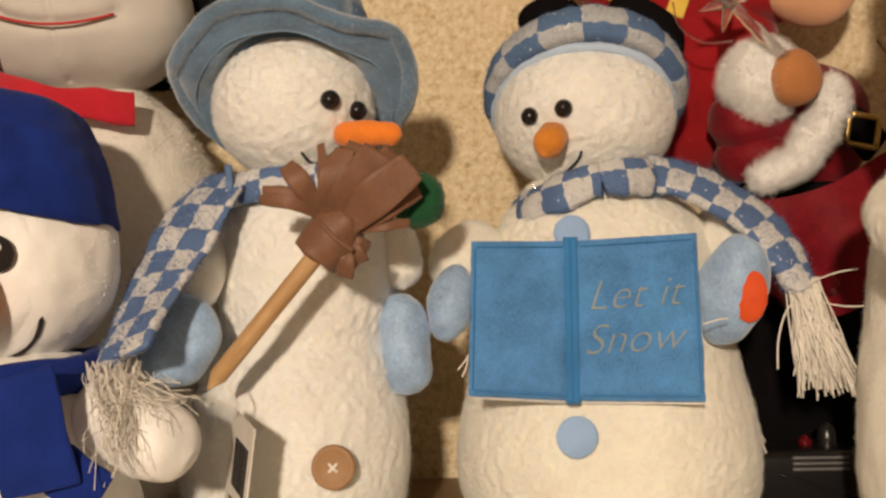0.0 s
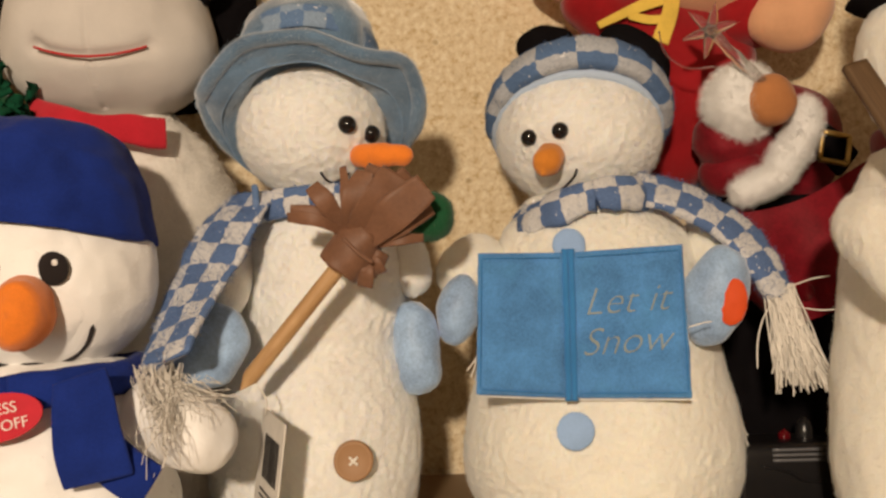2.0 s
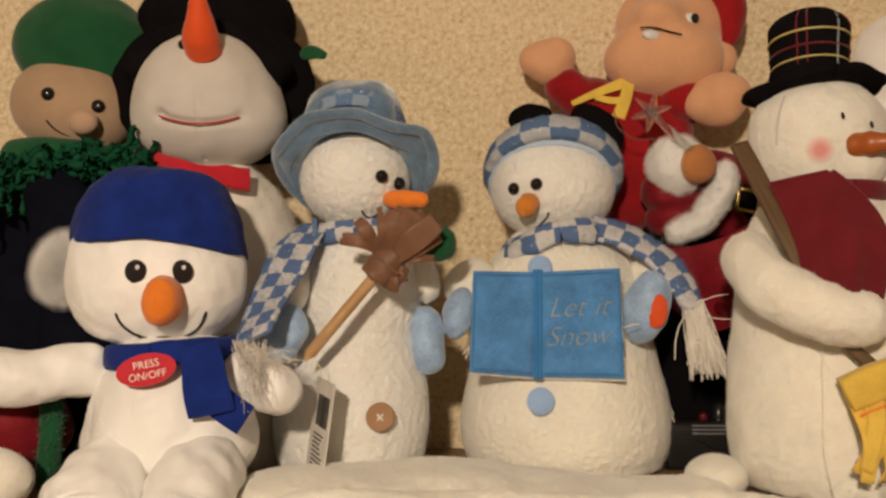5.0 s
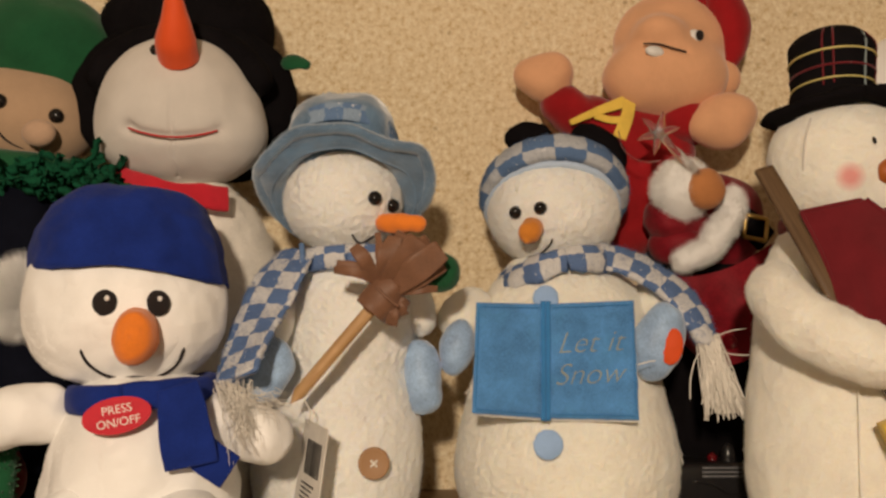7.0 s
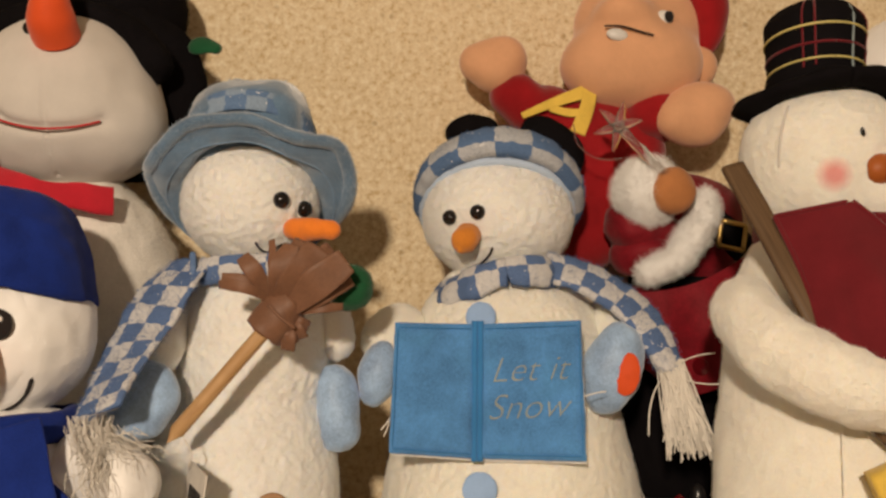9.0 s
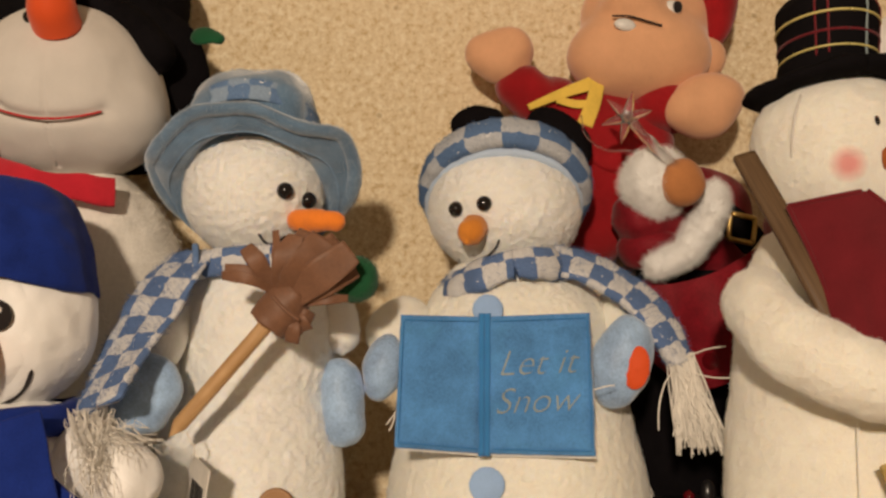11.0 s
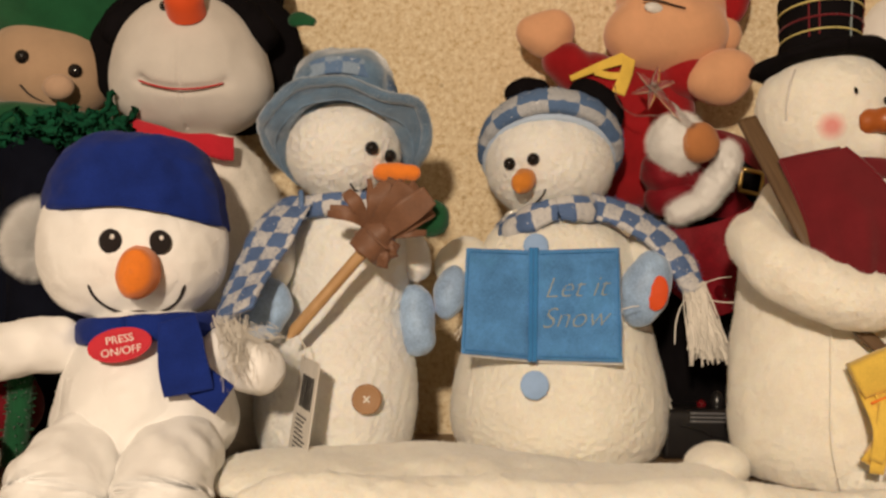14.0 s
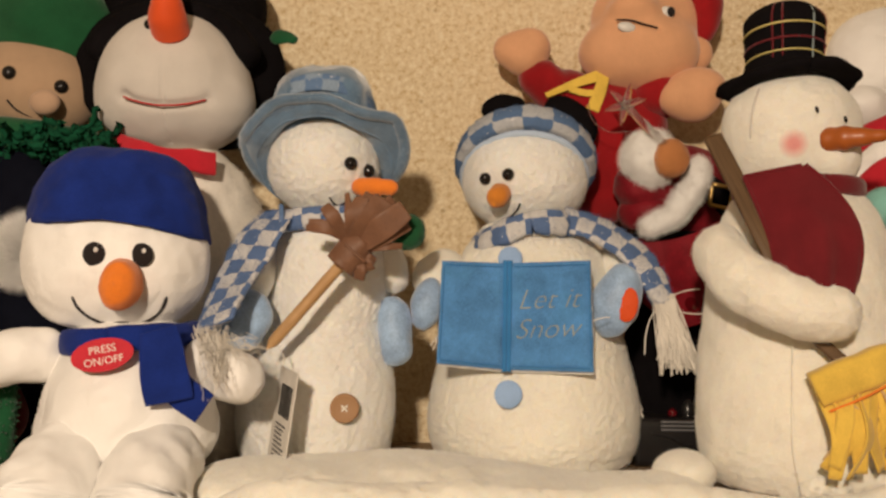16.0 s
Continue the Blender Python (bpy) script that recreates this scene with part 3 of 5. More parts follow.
part("hat_band", g, CHECK_SOFT, hat, "blue and white checked knit band")

# scarf
scarf = Geo()
pp = np.linspace(0, 2 * np.pi, 26)
scarf.tube(np.stack([-.083 + .049 * np.sin(pp), .563 - .049 * np.cos(pp), .209 + .004 * np.cos(pp - 0.8)], -1), .0092, .0052, up=np.stack([np.sin(pp), -np.cos(pp), 0 * pp], -1), n=18, m=96, power=0.8, disp=[(0.0008, 200)])
scarf.fuzz(3000, .0025, .0002, lie=1.0)
scarf.slot = 1
scarf.fuzz(260, .004, .00013, lie=1.3, seed=6)
scarf = part("scarf", scarf, [CHECK, TINSEL], S, "blue and white checked scarf with silver threads")
g = Geo()
TP = [(-.122, .528, .216), (-.133, .508, .196), (-.143, .492, .17), (-.151, .470, .145), (-.156, .446, .122)]
g.tube(TP, [.017, .021, .022, .021, .02], .003, up=(-.45, -.85, -.1), n=22, m=70, power=0.7, disp=[(0.0012, 110), (0.0006, 400)])
g.fuzz(5000, .003, .0002, lie=1.0)
g.slot = 1
g.fuzz(420, .0045, .00013, lie=1.3, seed=6)
part("scarf_tail", g, [CHECK, TINSEL], scarf)
g = Geo()
fringe(g, (-.154, .434, .119), (.014, .004, .004), (-.14, .396, .083), (.009, .003, .012), 85, .00024, 7, .0052, .35)
fringe(g, (-.15, .434, .117), (.016, .004, .004), (-.116, .408, .1), (.012, .006, .008), 30, .00022, 17, .006)
part("scarf_fringe", g, YARN, scarf, "frayed white yarn fringe")
thread(scarf, "scarf_loop", [(-.118, .513, .222), (-.117, .512, .212), (-.1175, .513, .201)], .0022, KNIT_BLUE)

# arms and mittens
g = Geo()
g.tube([(-.04, .56, .192), (-.028, .552, .175), (-.024, .549, .15)], [.014, .0145, .0135], n=24, m=24, round_ends=True, disp=TERRY_DISP)
g.fuzz(3000, .0017, .00012, .5)
arm = part("arm", g, TERRY, S)
g = Geo()
g.tube([(-.026, .547, .148), (-.024, .546, .132), (-.022, .546, .11), (-.022, .547, .088)], [.0115, .0145, .015, .011], n=28, m=30, round_ends=True, disp=[(0.0018, 70), (0.0006, 300)])
part("mitten", g, PALE, arm, "pale blue satin mitten")
g = Geo()
g.tube([(-.125, .56, .19), (-.139, .53, .165), (-.14, .51, .145)], [.014, .016, .016], n=24, m=24, round_ends=True, disp=TERRY_DISP)
arm = part("arm", g, TERRY, S)
g = Geo()
g.ball((-.143, .5, .126), (.022, .016, .025), turn=(0, 20, 0), disp=[(0.0018, 70)])
part("mitten", g, PALE, arm, "pale blue satin mitten")

# broom
broom = Geo()
broom.tube([(-.12, .468, .103), (-.052, .466, .184)], .0047, n=16, m=12, round_ends=True)
broom = part("broom", broom, STICK, S, "small broom, pale wooden stick and brown leather bristles")
g = Geo()
g.tube([(-.064, .466, .169), (-.054, .465, .181), (-.046, .464, .19)], [.0125, .0135, .0115], n=22, m=20, disp=[(0.0012, 130)])
part("binding", g, LEATHER, broom)
g = Geo()
g.tube([(-.060, .4535, .186), (-.052, .4515, .178), (-.044, .4535, .172)], .0012, n=8, m=16)
part("binding_cord", g, LEATHER, broom)
AXIS, ACROSS = np.array((.64, 0, .77)), np.array((.77, 0, -.64))
STRIPS = [(-.003, .0495, .003, .004), (.007, .047, .0068, -.003), (.0165, .0475, .008, .003), (.0275, .0455, .0092, -.004), (.038, .042, .0098, .001),
          (.047, .036, .0095, -.004), (.048, .026, .0075, .005), (.043, .0065, .003, .008), (-.024, .04, .0052, .002), (-.034, .0245, .0034, .004), (-.037, .017, .0034, 0)]
rng = np.random.default_rng(11)
for x, z, w, back in STRIPS:
    way = np.array((x * .92 - .001, 0, z * .88))
    lean = float(np.clip((way @ ACROSS) / np.linalg.norm(way), -1, 1))
    a = np.array((-.055, .46 + back * .5, .182)) + AXIS * .003 + ACROSS * (.0075 * lean)
    b = np.array((-.054, .452 + back, .181)) + way
    mid = a * .52 + b * .48 + np.array((0, -.006, 0)) + AXIS * .002 + ACROSS * (.003 * lean)
    tip = b + np.array((rng.uniform(-.002, .002), rng.uniform(-.001, .005), rng.uniform(-.002, .002)))
    g = Geo()
    g.tube([a, mid, tip], [w * .75, w * 1.05, w * .85], .0007, up=[(rng.uniform(-.25, .25), -1, 0), (rng.uniform(-.5, .5), -1, rng.uniform(-.3, .3)), (rng.uniform(-.7, .7), -1, rng.uniform(-.3, .3))], n=12, m=22, power=0.45, disp=[(0.0009, 110)])
    part("bristle", g, LEATHER, broom)
for x, z, w in ((-.041, .166, .0055), (-.0375, .172, .005), (-.049, .159, .005), (-.046, .163, .0045)):
    g = Geo()
    g.tube([(-.05, .466, .176), ((x - .05) / 2 + .001, .459, (z + .176) / 2), (x, .463, z)], [w * .8, w, w * .9], .0008, up=(rng.uniform(-.4, .4), -1, 0), n=10, m=14, power=0.5, disp=[(0.0006, 150)])
    part("bristle", g, LEATHER, broom)
g = Geo()
g.ball((-.0125, .479, .1975), (.0135, .009, .0145), (0, 12, 0), disp=[(0.0012, 120)])
g.fuzz(2500, .0012, .0002)
part("holly_leaf", g, GREEN, S, "dark green felt leaf behind the broom")

# wooden button with four holes and thread
bx = np.array((-.0605, .4975, .057))
g = Geo()
ringy = [(0.0, .011), (.001, .0117), (.003, .0117), (.004, .0108), (.0036, .0092), (.003, .008), (.003, 0.0)]
ph = np.linspace(0, 2 * np.pi, 36, endpoint=False)
g.grid(np.stack([np.stack([bx[0] + r * np.cos(ph), bx[1] + .003 - h + 0 * ph + 0.15 * r * np.sin(ph), bx[2] + r * np.sin(ph)], -1) for h, r in ringy]), True, sign=1)
button = part("button", g, BUTTON, S, "brown wooden button sewn with white thread")
for a, b in (((-.0025, -.0025), (.0025, .0025)), ((-.0025, .0025), (.0025, -.0025))):
    thread(button, "thread", [bx + (a[0], -.0004, a[1]), bx + (0, -.0012, 0), bx + (b[0], -.0004, b[1])], .0008, YARN)

# price tag on its string, turned half away
TAG = Matrix(((.40, -.12, -.91, -.110), (-.91, -.03, -.40, .489), (-.08, -.99, .02, .091), (0, 0, 0, 1)))
tag = Geo()
tag.prism([(0, 0), (.048, 0), (.048, .09), (0, .09)][::-1], .0007, TAG)
tag = part("price_tag", tag, CARD, S, "white card price tag with a barcode", smooth=False)
rng = np.random.default_rng(2)
x = .012
while x < .040:
    w = rng.choice([.0005, .0008, .0013])
    g = Geo()
    g.prism([(x, .012), (x + w, .012), (x + w, .036), (x, .036)][::-1], .0002, TAG @ Matrix.Translation((0, 0, .0008)))
    part("barcode_bar", g, INK, tag, smooth=False)
    x += w + rng.choice([.0006, .0009, .0012])
for k in range(9):
    g = Geo()
    y0, w = .042 + k * .0034, rng.uniform(.016, .03)
    g.prism([(.01, y0), (.01 + w, y0), (.01 + w, y0 + .0013), (.01, y0 + .0013)][::-1], .0002, TAG @ Matrix.Translation((0, 0, .0008)))
    part("print_line", g, INK, tag, smooth=False)
thread(tag, "tag_string", [(-.108, .478, .088), (-.106, .472, .097), (-.11, .468, .106)], .0005, YARN)

# ---------------------------------------------------------------- snowman with the song book
S = thing("snowman_plush", (.103, .6, 0.0), "cream terry snowman plush reading an open blue book", "plush toy", "singing snowmen")
g = Geo()
g.lathe([(0, 0, 0, .103, .6), (.001, .075, .075, .103, .6), (.012, .09, .088, .103, .6), (.035, .0955, .092, .103, .6), (.065, .093, .09, .103, .6), (.1, .084, .083, .103, .6), (.135, .076, .076, .103, .6), (.165, .072, .07, .103, .6),
         (.188, .066, .062, .102, .6), (.205, .05, .05, .098, .6), (.217, .03, .03, .09, .6), (.22, 0, 0, .088, .6)], 460, 300, TERRY_DISP)
g.fuzz(60000, .0017, .00012, .5)
part("body", g, CREAM, S)
HC, HR = (.086, .597, .257), (.0575, .056, .050)
g = Geo()
g.ball(HC, HR, nu=280, nv=180, disp=TERRY_DISP)
g.fuzz(32000, .0017, .00012, .5)
part("head", g, TERRY, S)
for x, z in ((.048, .2455), (.0665, .2485)):
    eye_bead(S, front(HC, HR, x, z, .0005), .0055)
g = Geo()
nb = front(HC, HR, .062, .234, -.003)
g.tube([nb, nb + (-.004, -.011, -.007), nb + (-.009, -.017, -.016)], [.0088, .0095, .0085], n=24, m=26, round_ends=True, disp=[(0.0007, 180)])
part("nose", g, AMBER, S, "amber velour carrot nose")
thread(S, "mouth", [front(HC, HR, x, z, .001) for x, z in ((.064, .213), (.072, .215), (.078, .221), (.0795, .226))], .0009, STITCH)

cap = Geo()
ph = np.linspace(-np.pi, np.pi, 60, endpoint=False)


def cap_ring(k, dz):
    return np.stack([HC[0] + .0575 * k * np.sin(ph) * .99, HC[1] + .004 - .049 * k * np.cos(ph), .264 + .029 * np.cos(ph) + dz], -1)


cap.grid(np.stack([cap_ring(1.0, 0.0), cap_ring(1.01, .008), cap_ring(.9, .015), cap_ring(.6, .018), cap_ring(.25, .019), cap_ring(.01, .019)]), True, [(0.001, 80)])
cap = part("cap", cap, CHECK_CAP, S, "blue and white checked knit cap with black puffs")
g = Geo()
r = cap_ring(1.0, .010)
r[:, 1] -= .002
pts = np.vstack([r, r[:1]])[::2]
pts = np.vstack([pts, r[:1]]) if np.linalg.norm(pts[-1] - r[0]) > 1e-6 else pts
g.tube(pts, .0135, .0085, up=unit(pts - np.array([HC[0], HC[1], .262])), n=24, m=120, power=0.9, disp=[(0.0009, 150)])
g.pat[-1][:, 0] += .0125
g.fuzz(7000, .0018, .0002)
part("cap_rim", g, CHECK_CAP, cap)
g = Geo()
r2 = cap_ring(1.0, -.003)
pts = np.vstack([r2, r2[:1]])[::2]
pts = np.vstack([pts, r2[:1]]) if np.linalg.norm(pts[-1] - r2[0]) > 1e-6 else pts
g.tube(pts, .0042, .004, up=unit(pts - np.array([HC[0], HC[1], .262])), n=12, m=120)
part("cap_trim", g, TRIM, cap)
for c, r, t in (((.064, .622, .329), (.022, .012, .0155), (0, -6, 0)), ((.128, .615, .3215), (.03, .013, .0205), (0, 36, 0))):
    g = Geo()
    g.ball(c, r, t, disp=[(0.0012, 100)])
    g.fuzz(900, .002, .0002)
    part("ear_puff", g, BLACK, cap, "black felt puff")

# the head leans a little to one side and up
LEANING = Matrix.Translation((.091, .6, .204)) @ pose(0, 0, 0, -4, 4, 0) @ Matrix.Translation((-.088, -.6, -.202))
for ob in S.children_recursive:
    if ob.name.split(".")[0] != "body":
        ob.data.transform(LEANING)

scarf = Geo()
pp = np.linspace(0, 2 * np.pi, 26)
scarf.tube(np.stack([.093 + .043 * np.sin(pp), .594 - .055 * np.cos(pp) - .003 * np.sin(pp * 3), .206 + .006 * np.sin(pp) + .004 * np.cos(pp) + .0025 * np.sin(pp * 2 + 1)], -1), .0108, .0045, up=np.stack([np.sin(pp), -np.cos(pp), .35 + 0 * pp], -1), n=24, m=150, power=0.8, disp=[(0.0028, 55), (0.0012, 130)])
scarf.fuzz(3000, .0025, .0002, lie=1.0)
scarf.slot = 1
scarf.fuzz(260, .004, .00013, lie=1.3, seed=6)
scarf = part("scarf", scarf, [CHECK, TINSEL], S, "blue and white checked scarf with silver threads")
g = Geo()
g.tube([(.122, .556, .218), (.145, .553, .212), (.168, .549, .2), (.187, .541, .182), (.198, .534, .163), (.205, .53, .146)], [.014, .0155, .016, .0155, .013, .0085], [.005, .005, .005, .005, .006, .007], up=(.25, -.75, .6), n=20, m=80, power=0.8, disp=[(0.001, 140)])
g.fuzz(4000, .003, .0002, lie=1.0)
g.slot = 1
g.fuzz(320, .0045, .00013, lie=1.3, seed=6)
part("scarf_tail", g, [CHECK, TINSEL], scarf)
g = Geo()
fringe(g, (.204, .529, .15), (.009, .004, .004), (.219, .528, .09), (.018, .008, .007), 280, .00055, 4, .0014, .25)
part("tassel", g, YARN, scarf, "white yarn tassel")
thread(scarf, "loose_thread", [(.198, .524, .142), (.191, .522, .132), (.187, .521, .118), (.186, .52, .102)], .0005, YARN)
thread(scarf, "loose_thread", [(.205, .524, .15), (.22, .52, .156), (.232, .518, .158)], .0004, YARN)
thread(scarf, "loose_thread", [(.21, .524, .14), (.226, .52, .137), (.245, .518, .138)], .0004, YARN)

# buttons of felt
for x, z, r, y in ((.074, .181, .0105, .531), (.0715, .069, .0115, .5075)):
    g = Geo()
    g.ball((x, y, z), (r, .0022, r), nu=30, nv=20, disp=[(0.0003, 500)])
    part("felt_button", g, DOT, S, "round dusty blue felt dot")

# arms, mittens
for path, mitt, rr, turn, mat in ((((.03, .6, .18), (.012, .575, .165), (.004, .56, .152)), (.0045, .545, .142), (.0145, .013, .0225), (0, 10, 0), SATIN), (((.17, .6, .185), (.178, .575, .178), (.176, .552, .168)), (.1645, .53, .147), (.0205, .016, .032), (0, 18, 0), PALE)):
    g = Geo()
    g.tube(path, [.02, .021, .02], n=26, m=24, round_ends=True, disp=TERRY_DISP)
    g.fuzz(3600, .0017, .00012, .5)
    arm = part("arm", g, CREAM, S)
    g = Geo()
    g.ball(mitt, rr, turn, disp=[(0.0012, 90), (0.0005, 300)])
    part("mitten", g, PALE, arm, "pale blue plush mitten")
    if mitt[0] > .1:
        g = Geo()
        g.ball((.1705, .5155, .1435), (.0088, .003, .0145), (0, 8, -14), disp=[(0.0003, 300)])
        part("pad", g, RED_ORANGE, arm, "red orange satin oval pad")


# the book: two covers hinged at a padded spine
def cover_sheet(corners, thick, nu=40, nv=30):
    a, b, c, d = (np.array(p) for p in corners)
    u, v = np.linspace(0, 1, nu), np.linspace(0, 1, nv)
    uu, vv = np.meshgrid(u, v)
    top = a[None, None] * ((1 - uu) * (1 - vv))[..., None] + b * (uu * (1 - vv))[..., None] + c * (uu * vv)[..., None] + d * ((1 - uu) * vv)[..., None]
    edge = np.minimum(np.minimum(uu, 1 - uu), np.minimum(vv, 1 - vv))
    puff = np.clip(edge / .05, 0, 1) ** .5
    f = top.copy()
    f[..., 1] -= thick * (.25 + .75 * puff) - .0012 * np.exp(-((edge - .045) / .012) ** 2)
    bk = top.copy()
    bk[..., 1] += thick * .4
    return f, bk


def cover(name, corners, thick, mat, parent, label=""):
    f, bk = cover_sheet(corners, thick)
    g = Geo()
    g.grid(f, False, [(0.0006, 60), (0.0004, 250)], sign=1)
    g.grid(bk, False, sign=-1)
    for e in (0, -1):
        g.grid(np.stack([f[e], bk[e]]), False)
        g.grid(np.stack([f[:, e], bk[:, e]]), False)
    return part(name, g, mat, parent, label)


BL = [(.0155, .5, .1765), (.0675, .508, .176), (.0675, .508, .089), (.0125, .5, .094)]
BR = [(.0715, .508, .176), (.1365, .5, .179), (.1395, .5, .0885), (.0715, .508, .089)]
book = cover("book", BL, .004, BOOK, S, "open blue felt song book with silver lettering")
cover("cover", BR, .004, BOOK, book)
for k in (-.0018, .0018):
    g = Geo()
    g.tube([(.0695 + k, .506, .178), (.0695 + k, .505, .14), (.0695 + k, .506, .0875)], .0022, .0018, up=(0, 1, 0), n=12, m=40, disp=[(0.0003, 200)])
    part("spine", g, BOOK_SEAM, book)
for q in (BL, BR):
    lo = [tuple(np.array(p) + (0.002 if i in (0, 3) else .0015, .0045, -.0022)) for i, p in enumerate(q)]
    cover("page", lo, .002, SATIN, book, "white padded page")
for text, x, z, size in (("Let it", .1015, .1465, .0235), ("Snow", .1005, .1225, .0235)):
    wording("lettering", text, size, Matrix.Translation((x, .4998, z)) @ pose(0, 0, 0, 90, -3, -7), SILVER, book, shear=.42, depth=.0005, label="silver embroidered words", thicken=-.00045)
for a, b in ((0, 1), (1, 2), (2, 3)):
    pa, pb = np.array(BR[a]), np.array(BR[b])
    cc = np.mean(np.array(BR), 0)
    pa, pb = pa + (cc - pa) * .07, pb + (cc - pb) * .07
    thread(book, "stitching", [pa + (0, -.0038, 0), (pa + pb) / 2 + (0, -.0042, 0), pb + (0, -.0038, 0)], .0005, BOOK_SEAM)
for a, b in ((0, 1), (2, 3), (3, 0)):
    pa, pb = np.array(BL[a]), np.array(BL[b])
    cc = np.mean(np.array(BL), 0)
    pa, pb = pa + (cc - pa) * .07, pb + (cc - pb) * .07
    thread(book, "stitching", [pa + (0, -.0038, 0), (pa + pb) / 2 + (0, -.0042, 0), pb + (0, -.0038, 0)], .0005, BOOK_SEAM)
for a, b in (((.0125, .498, .115), (.009, .495, .104)), ((.013, .498, .116), (.007, .496, .108)), ((.138, .497, .13), (.152, .497, .133))):
    a, b = np.array(a), np.array(b)
    thread(book, "loose_thread", [a, (a + b) / 2 + (.001, -.002, .001), b], .0004, YARN)


# ---------------------------------------------------------------- snowman with the royal blue hat
S = thing("snowman_plush", (-.22, .46, 0.0), "white velour snowman plush with royal blue hat and scarf", "plush toy")
HC, HR = (-.236, .47, .171), (.0695, .052, .057)
g = Geo()
g.ball(HC, HR, nu=90, nv=60, power=0.85, disp=[(0.0016, 45), (0.0006, 120)])
g.fuzz(5000, .0012, .0002)
part("head", g, SATIN, S)


def face(x, z, out=0.0):
    """On the boxy head's front."""
    k = 1 - abs((x - HC[0]) / HR[0]) ** 2.35 - abs((z - HC[2]) / HR[2]) ** 2.35
    return np.array([x, HC[1] - HR[1] * max(k, .02) ** .425 - out, z])


for x in (-.2365, -.2035):
    g = Geo()
    g.ball(face(x, .1725, -.001), (.0083, .0028, .0088), nu=30, nv=20, disp=[(0.0002, 900)])
    eye = part("eye", g, STITCH, S, "black embroidered eye")
    g = Geo()
    g.ball(face(x + .002, .1755, .0018), (.0017, .001, .0019), nu=14, nv=10)
    part("eye_glint", g, WHITE_DOT, eye)
g = Geo()
nb = face(-.2155, .152, -.006)
g.tube([nb + (0, .004, .001), nb + (.001, -.01, 0), nb + (.002, -.026, -.003), nb + (.003, -.036, -.002)], [.0125, .0145, .0125, .006], [.0165, .0185, .0165, .008], up=(0, .1, 1), n=32, m=34, round_ends=True, disp=[(0.0012, 90), (0.0004, 400)])
part("nose", g, ORANGE, S, "plump orange velour carrot nose")
thread(S, "mouth", [face(x, z, .0008) for x, z in ((-.2525, .1425), (-.249, .1335), (-.241, .126), (-.232, .1225), (-.22, .1235), (-.21, .123), (-.2, .1265), (-.192, .134), (-.1875, .1435))], .0013, STITCH)
hat = Geo()
hat.lathe([(.186, .0655, .0515, -.233, .468), (.1875, .0685, .0545, -.233, .468), (.2, .068, .0555, -.233, .47), (.217, .0645, .055, -.233, .472), (.233, .057, .051, -.232, .474), (.246, .044, .04, -.229, .476), (.2525, .026, .02, -.226, .478), (.254, 0, 0, -.228, .478)], 90, 60, [(0.004, 30), (0.0012, 110)])
vv = hat.v[-1]
vv[:, 2] += (vv[:, 0] + .235) * -.06 + (vv[:, 1] - .468) * -.12 + .0035
hat.tube([(-.25, .495, .236), (-.278, .503, .228), (-.3, .508, .212), (-.312, .508, .195)], [.02, .018, .014, .01], n=30, m=36, round_ends=True, disp=[(0.002, 60)])
hat = part("hat", hat, NAVY, S, "royal blue fleece stocking hat")
g = Geo()
g.ball((-.319, .505, .177), (.0185, .018, .0195), disp=[(0.003, 90)])
g.fuzz(36000, .013, .00022, lie=.55)
part("pompom", g, SNOW_FUR, hat, "fluffy white pompom")
g = Geo()
g.lathe([(0, 0, 0, -.22, .462), (.001, .03, .03, -.22, .465), (.012, .05, .044, -.22, .462), (.035, .0665, .056, -.22, .46), (.06, .0645, .057, -.22, .46), (.085, .056, .052, -.22, .46), (.105, .048, .046, -.219, .462), (.122, .036, .036, -.22, .465), (.126, 0, 0, -.22, .465)], 80, 70, [(0.0018, 40), (0.0008, 110)])
g.fuzz(4000, .0012, .0002)
part("body", g, SATIN, S)
g = Geo()
g.tube([(-.265, .46, .1), (-.29, .447, .098), (-.325, .432, .093), (-.36, .42, .098), (-.38, .412, .106)], [.02, .0205, .0215, .022, .021], n=32, m=50, round_ends=True, disp=[(0.0018, 50), (0.0008, 130)])
part("arm", g, SATIN, S)
g = Geo()
g.tube([(-.175, .458, .1), (-.158, .445, .094), (-.138, .432, .086), (-.115, .424, .081)], [.0175, .0185, .019, .0185], n=32, m=40, round_ends=True, disp=[(0.0018, 50), (0.0006, 130)])
part("arm", g, SATIN, S)
for side, out in ((-.251, -.004), (-.187, .004)):
    g = Geo()
    g.tube([(side, .455, .03), (side + out * .3, .42, .026), (side + out * .6, .388, .006), (side + out, .374, -.03), (side + out * 1.2, .372, -.06), (side + out * 1.3, .372, -.09)], [.028, .031, .0335, .0355, .035, .034], [.026, .0285, .0315, .034, .034, .033], up=(0, .6, 1), n=70, m=90, round_ends=True, disp=[(0.002, 40), (0.0028, 80)])
    part("leg", g, SATIN, S)
scarf = Geo()
pp = np.linspace(0, 2 * np.pi, 26)
scarf.tube(np.stack([-.22 + .046 * np.sin(pp), .46 - .05 * np.cos(pp), .1115 + .004 * np.sin(pp)], -1), .0095, .005, up=np.stack([np.sin(pp), -np.cos(pp), 0 * pp], -1), n=18, m=90, power=.8, disp=[(0.0014, 80)])
scarf = part("scarf", scarf, NAVY, S, "royal blue fleece scarf")
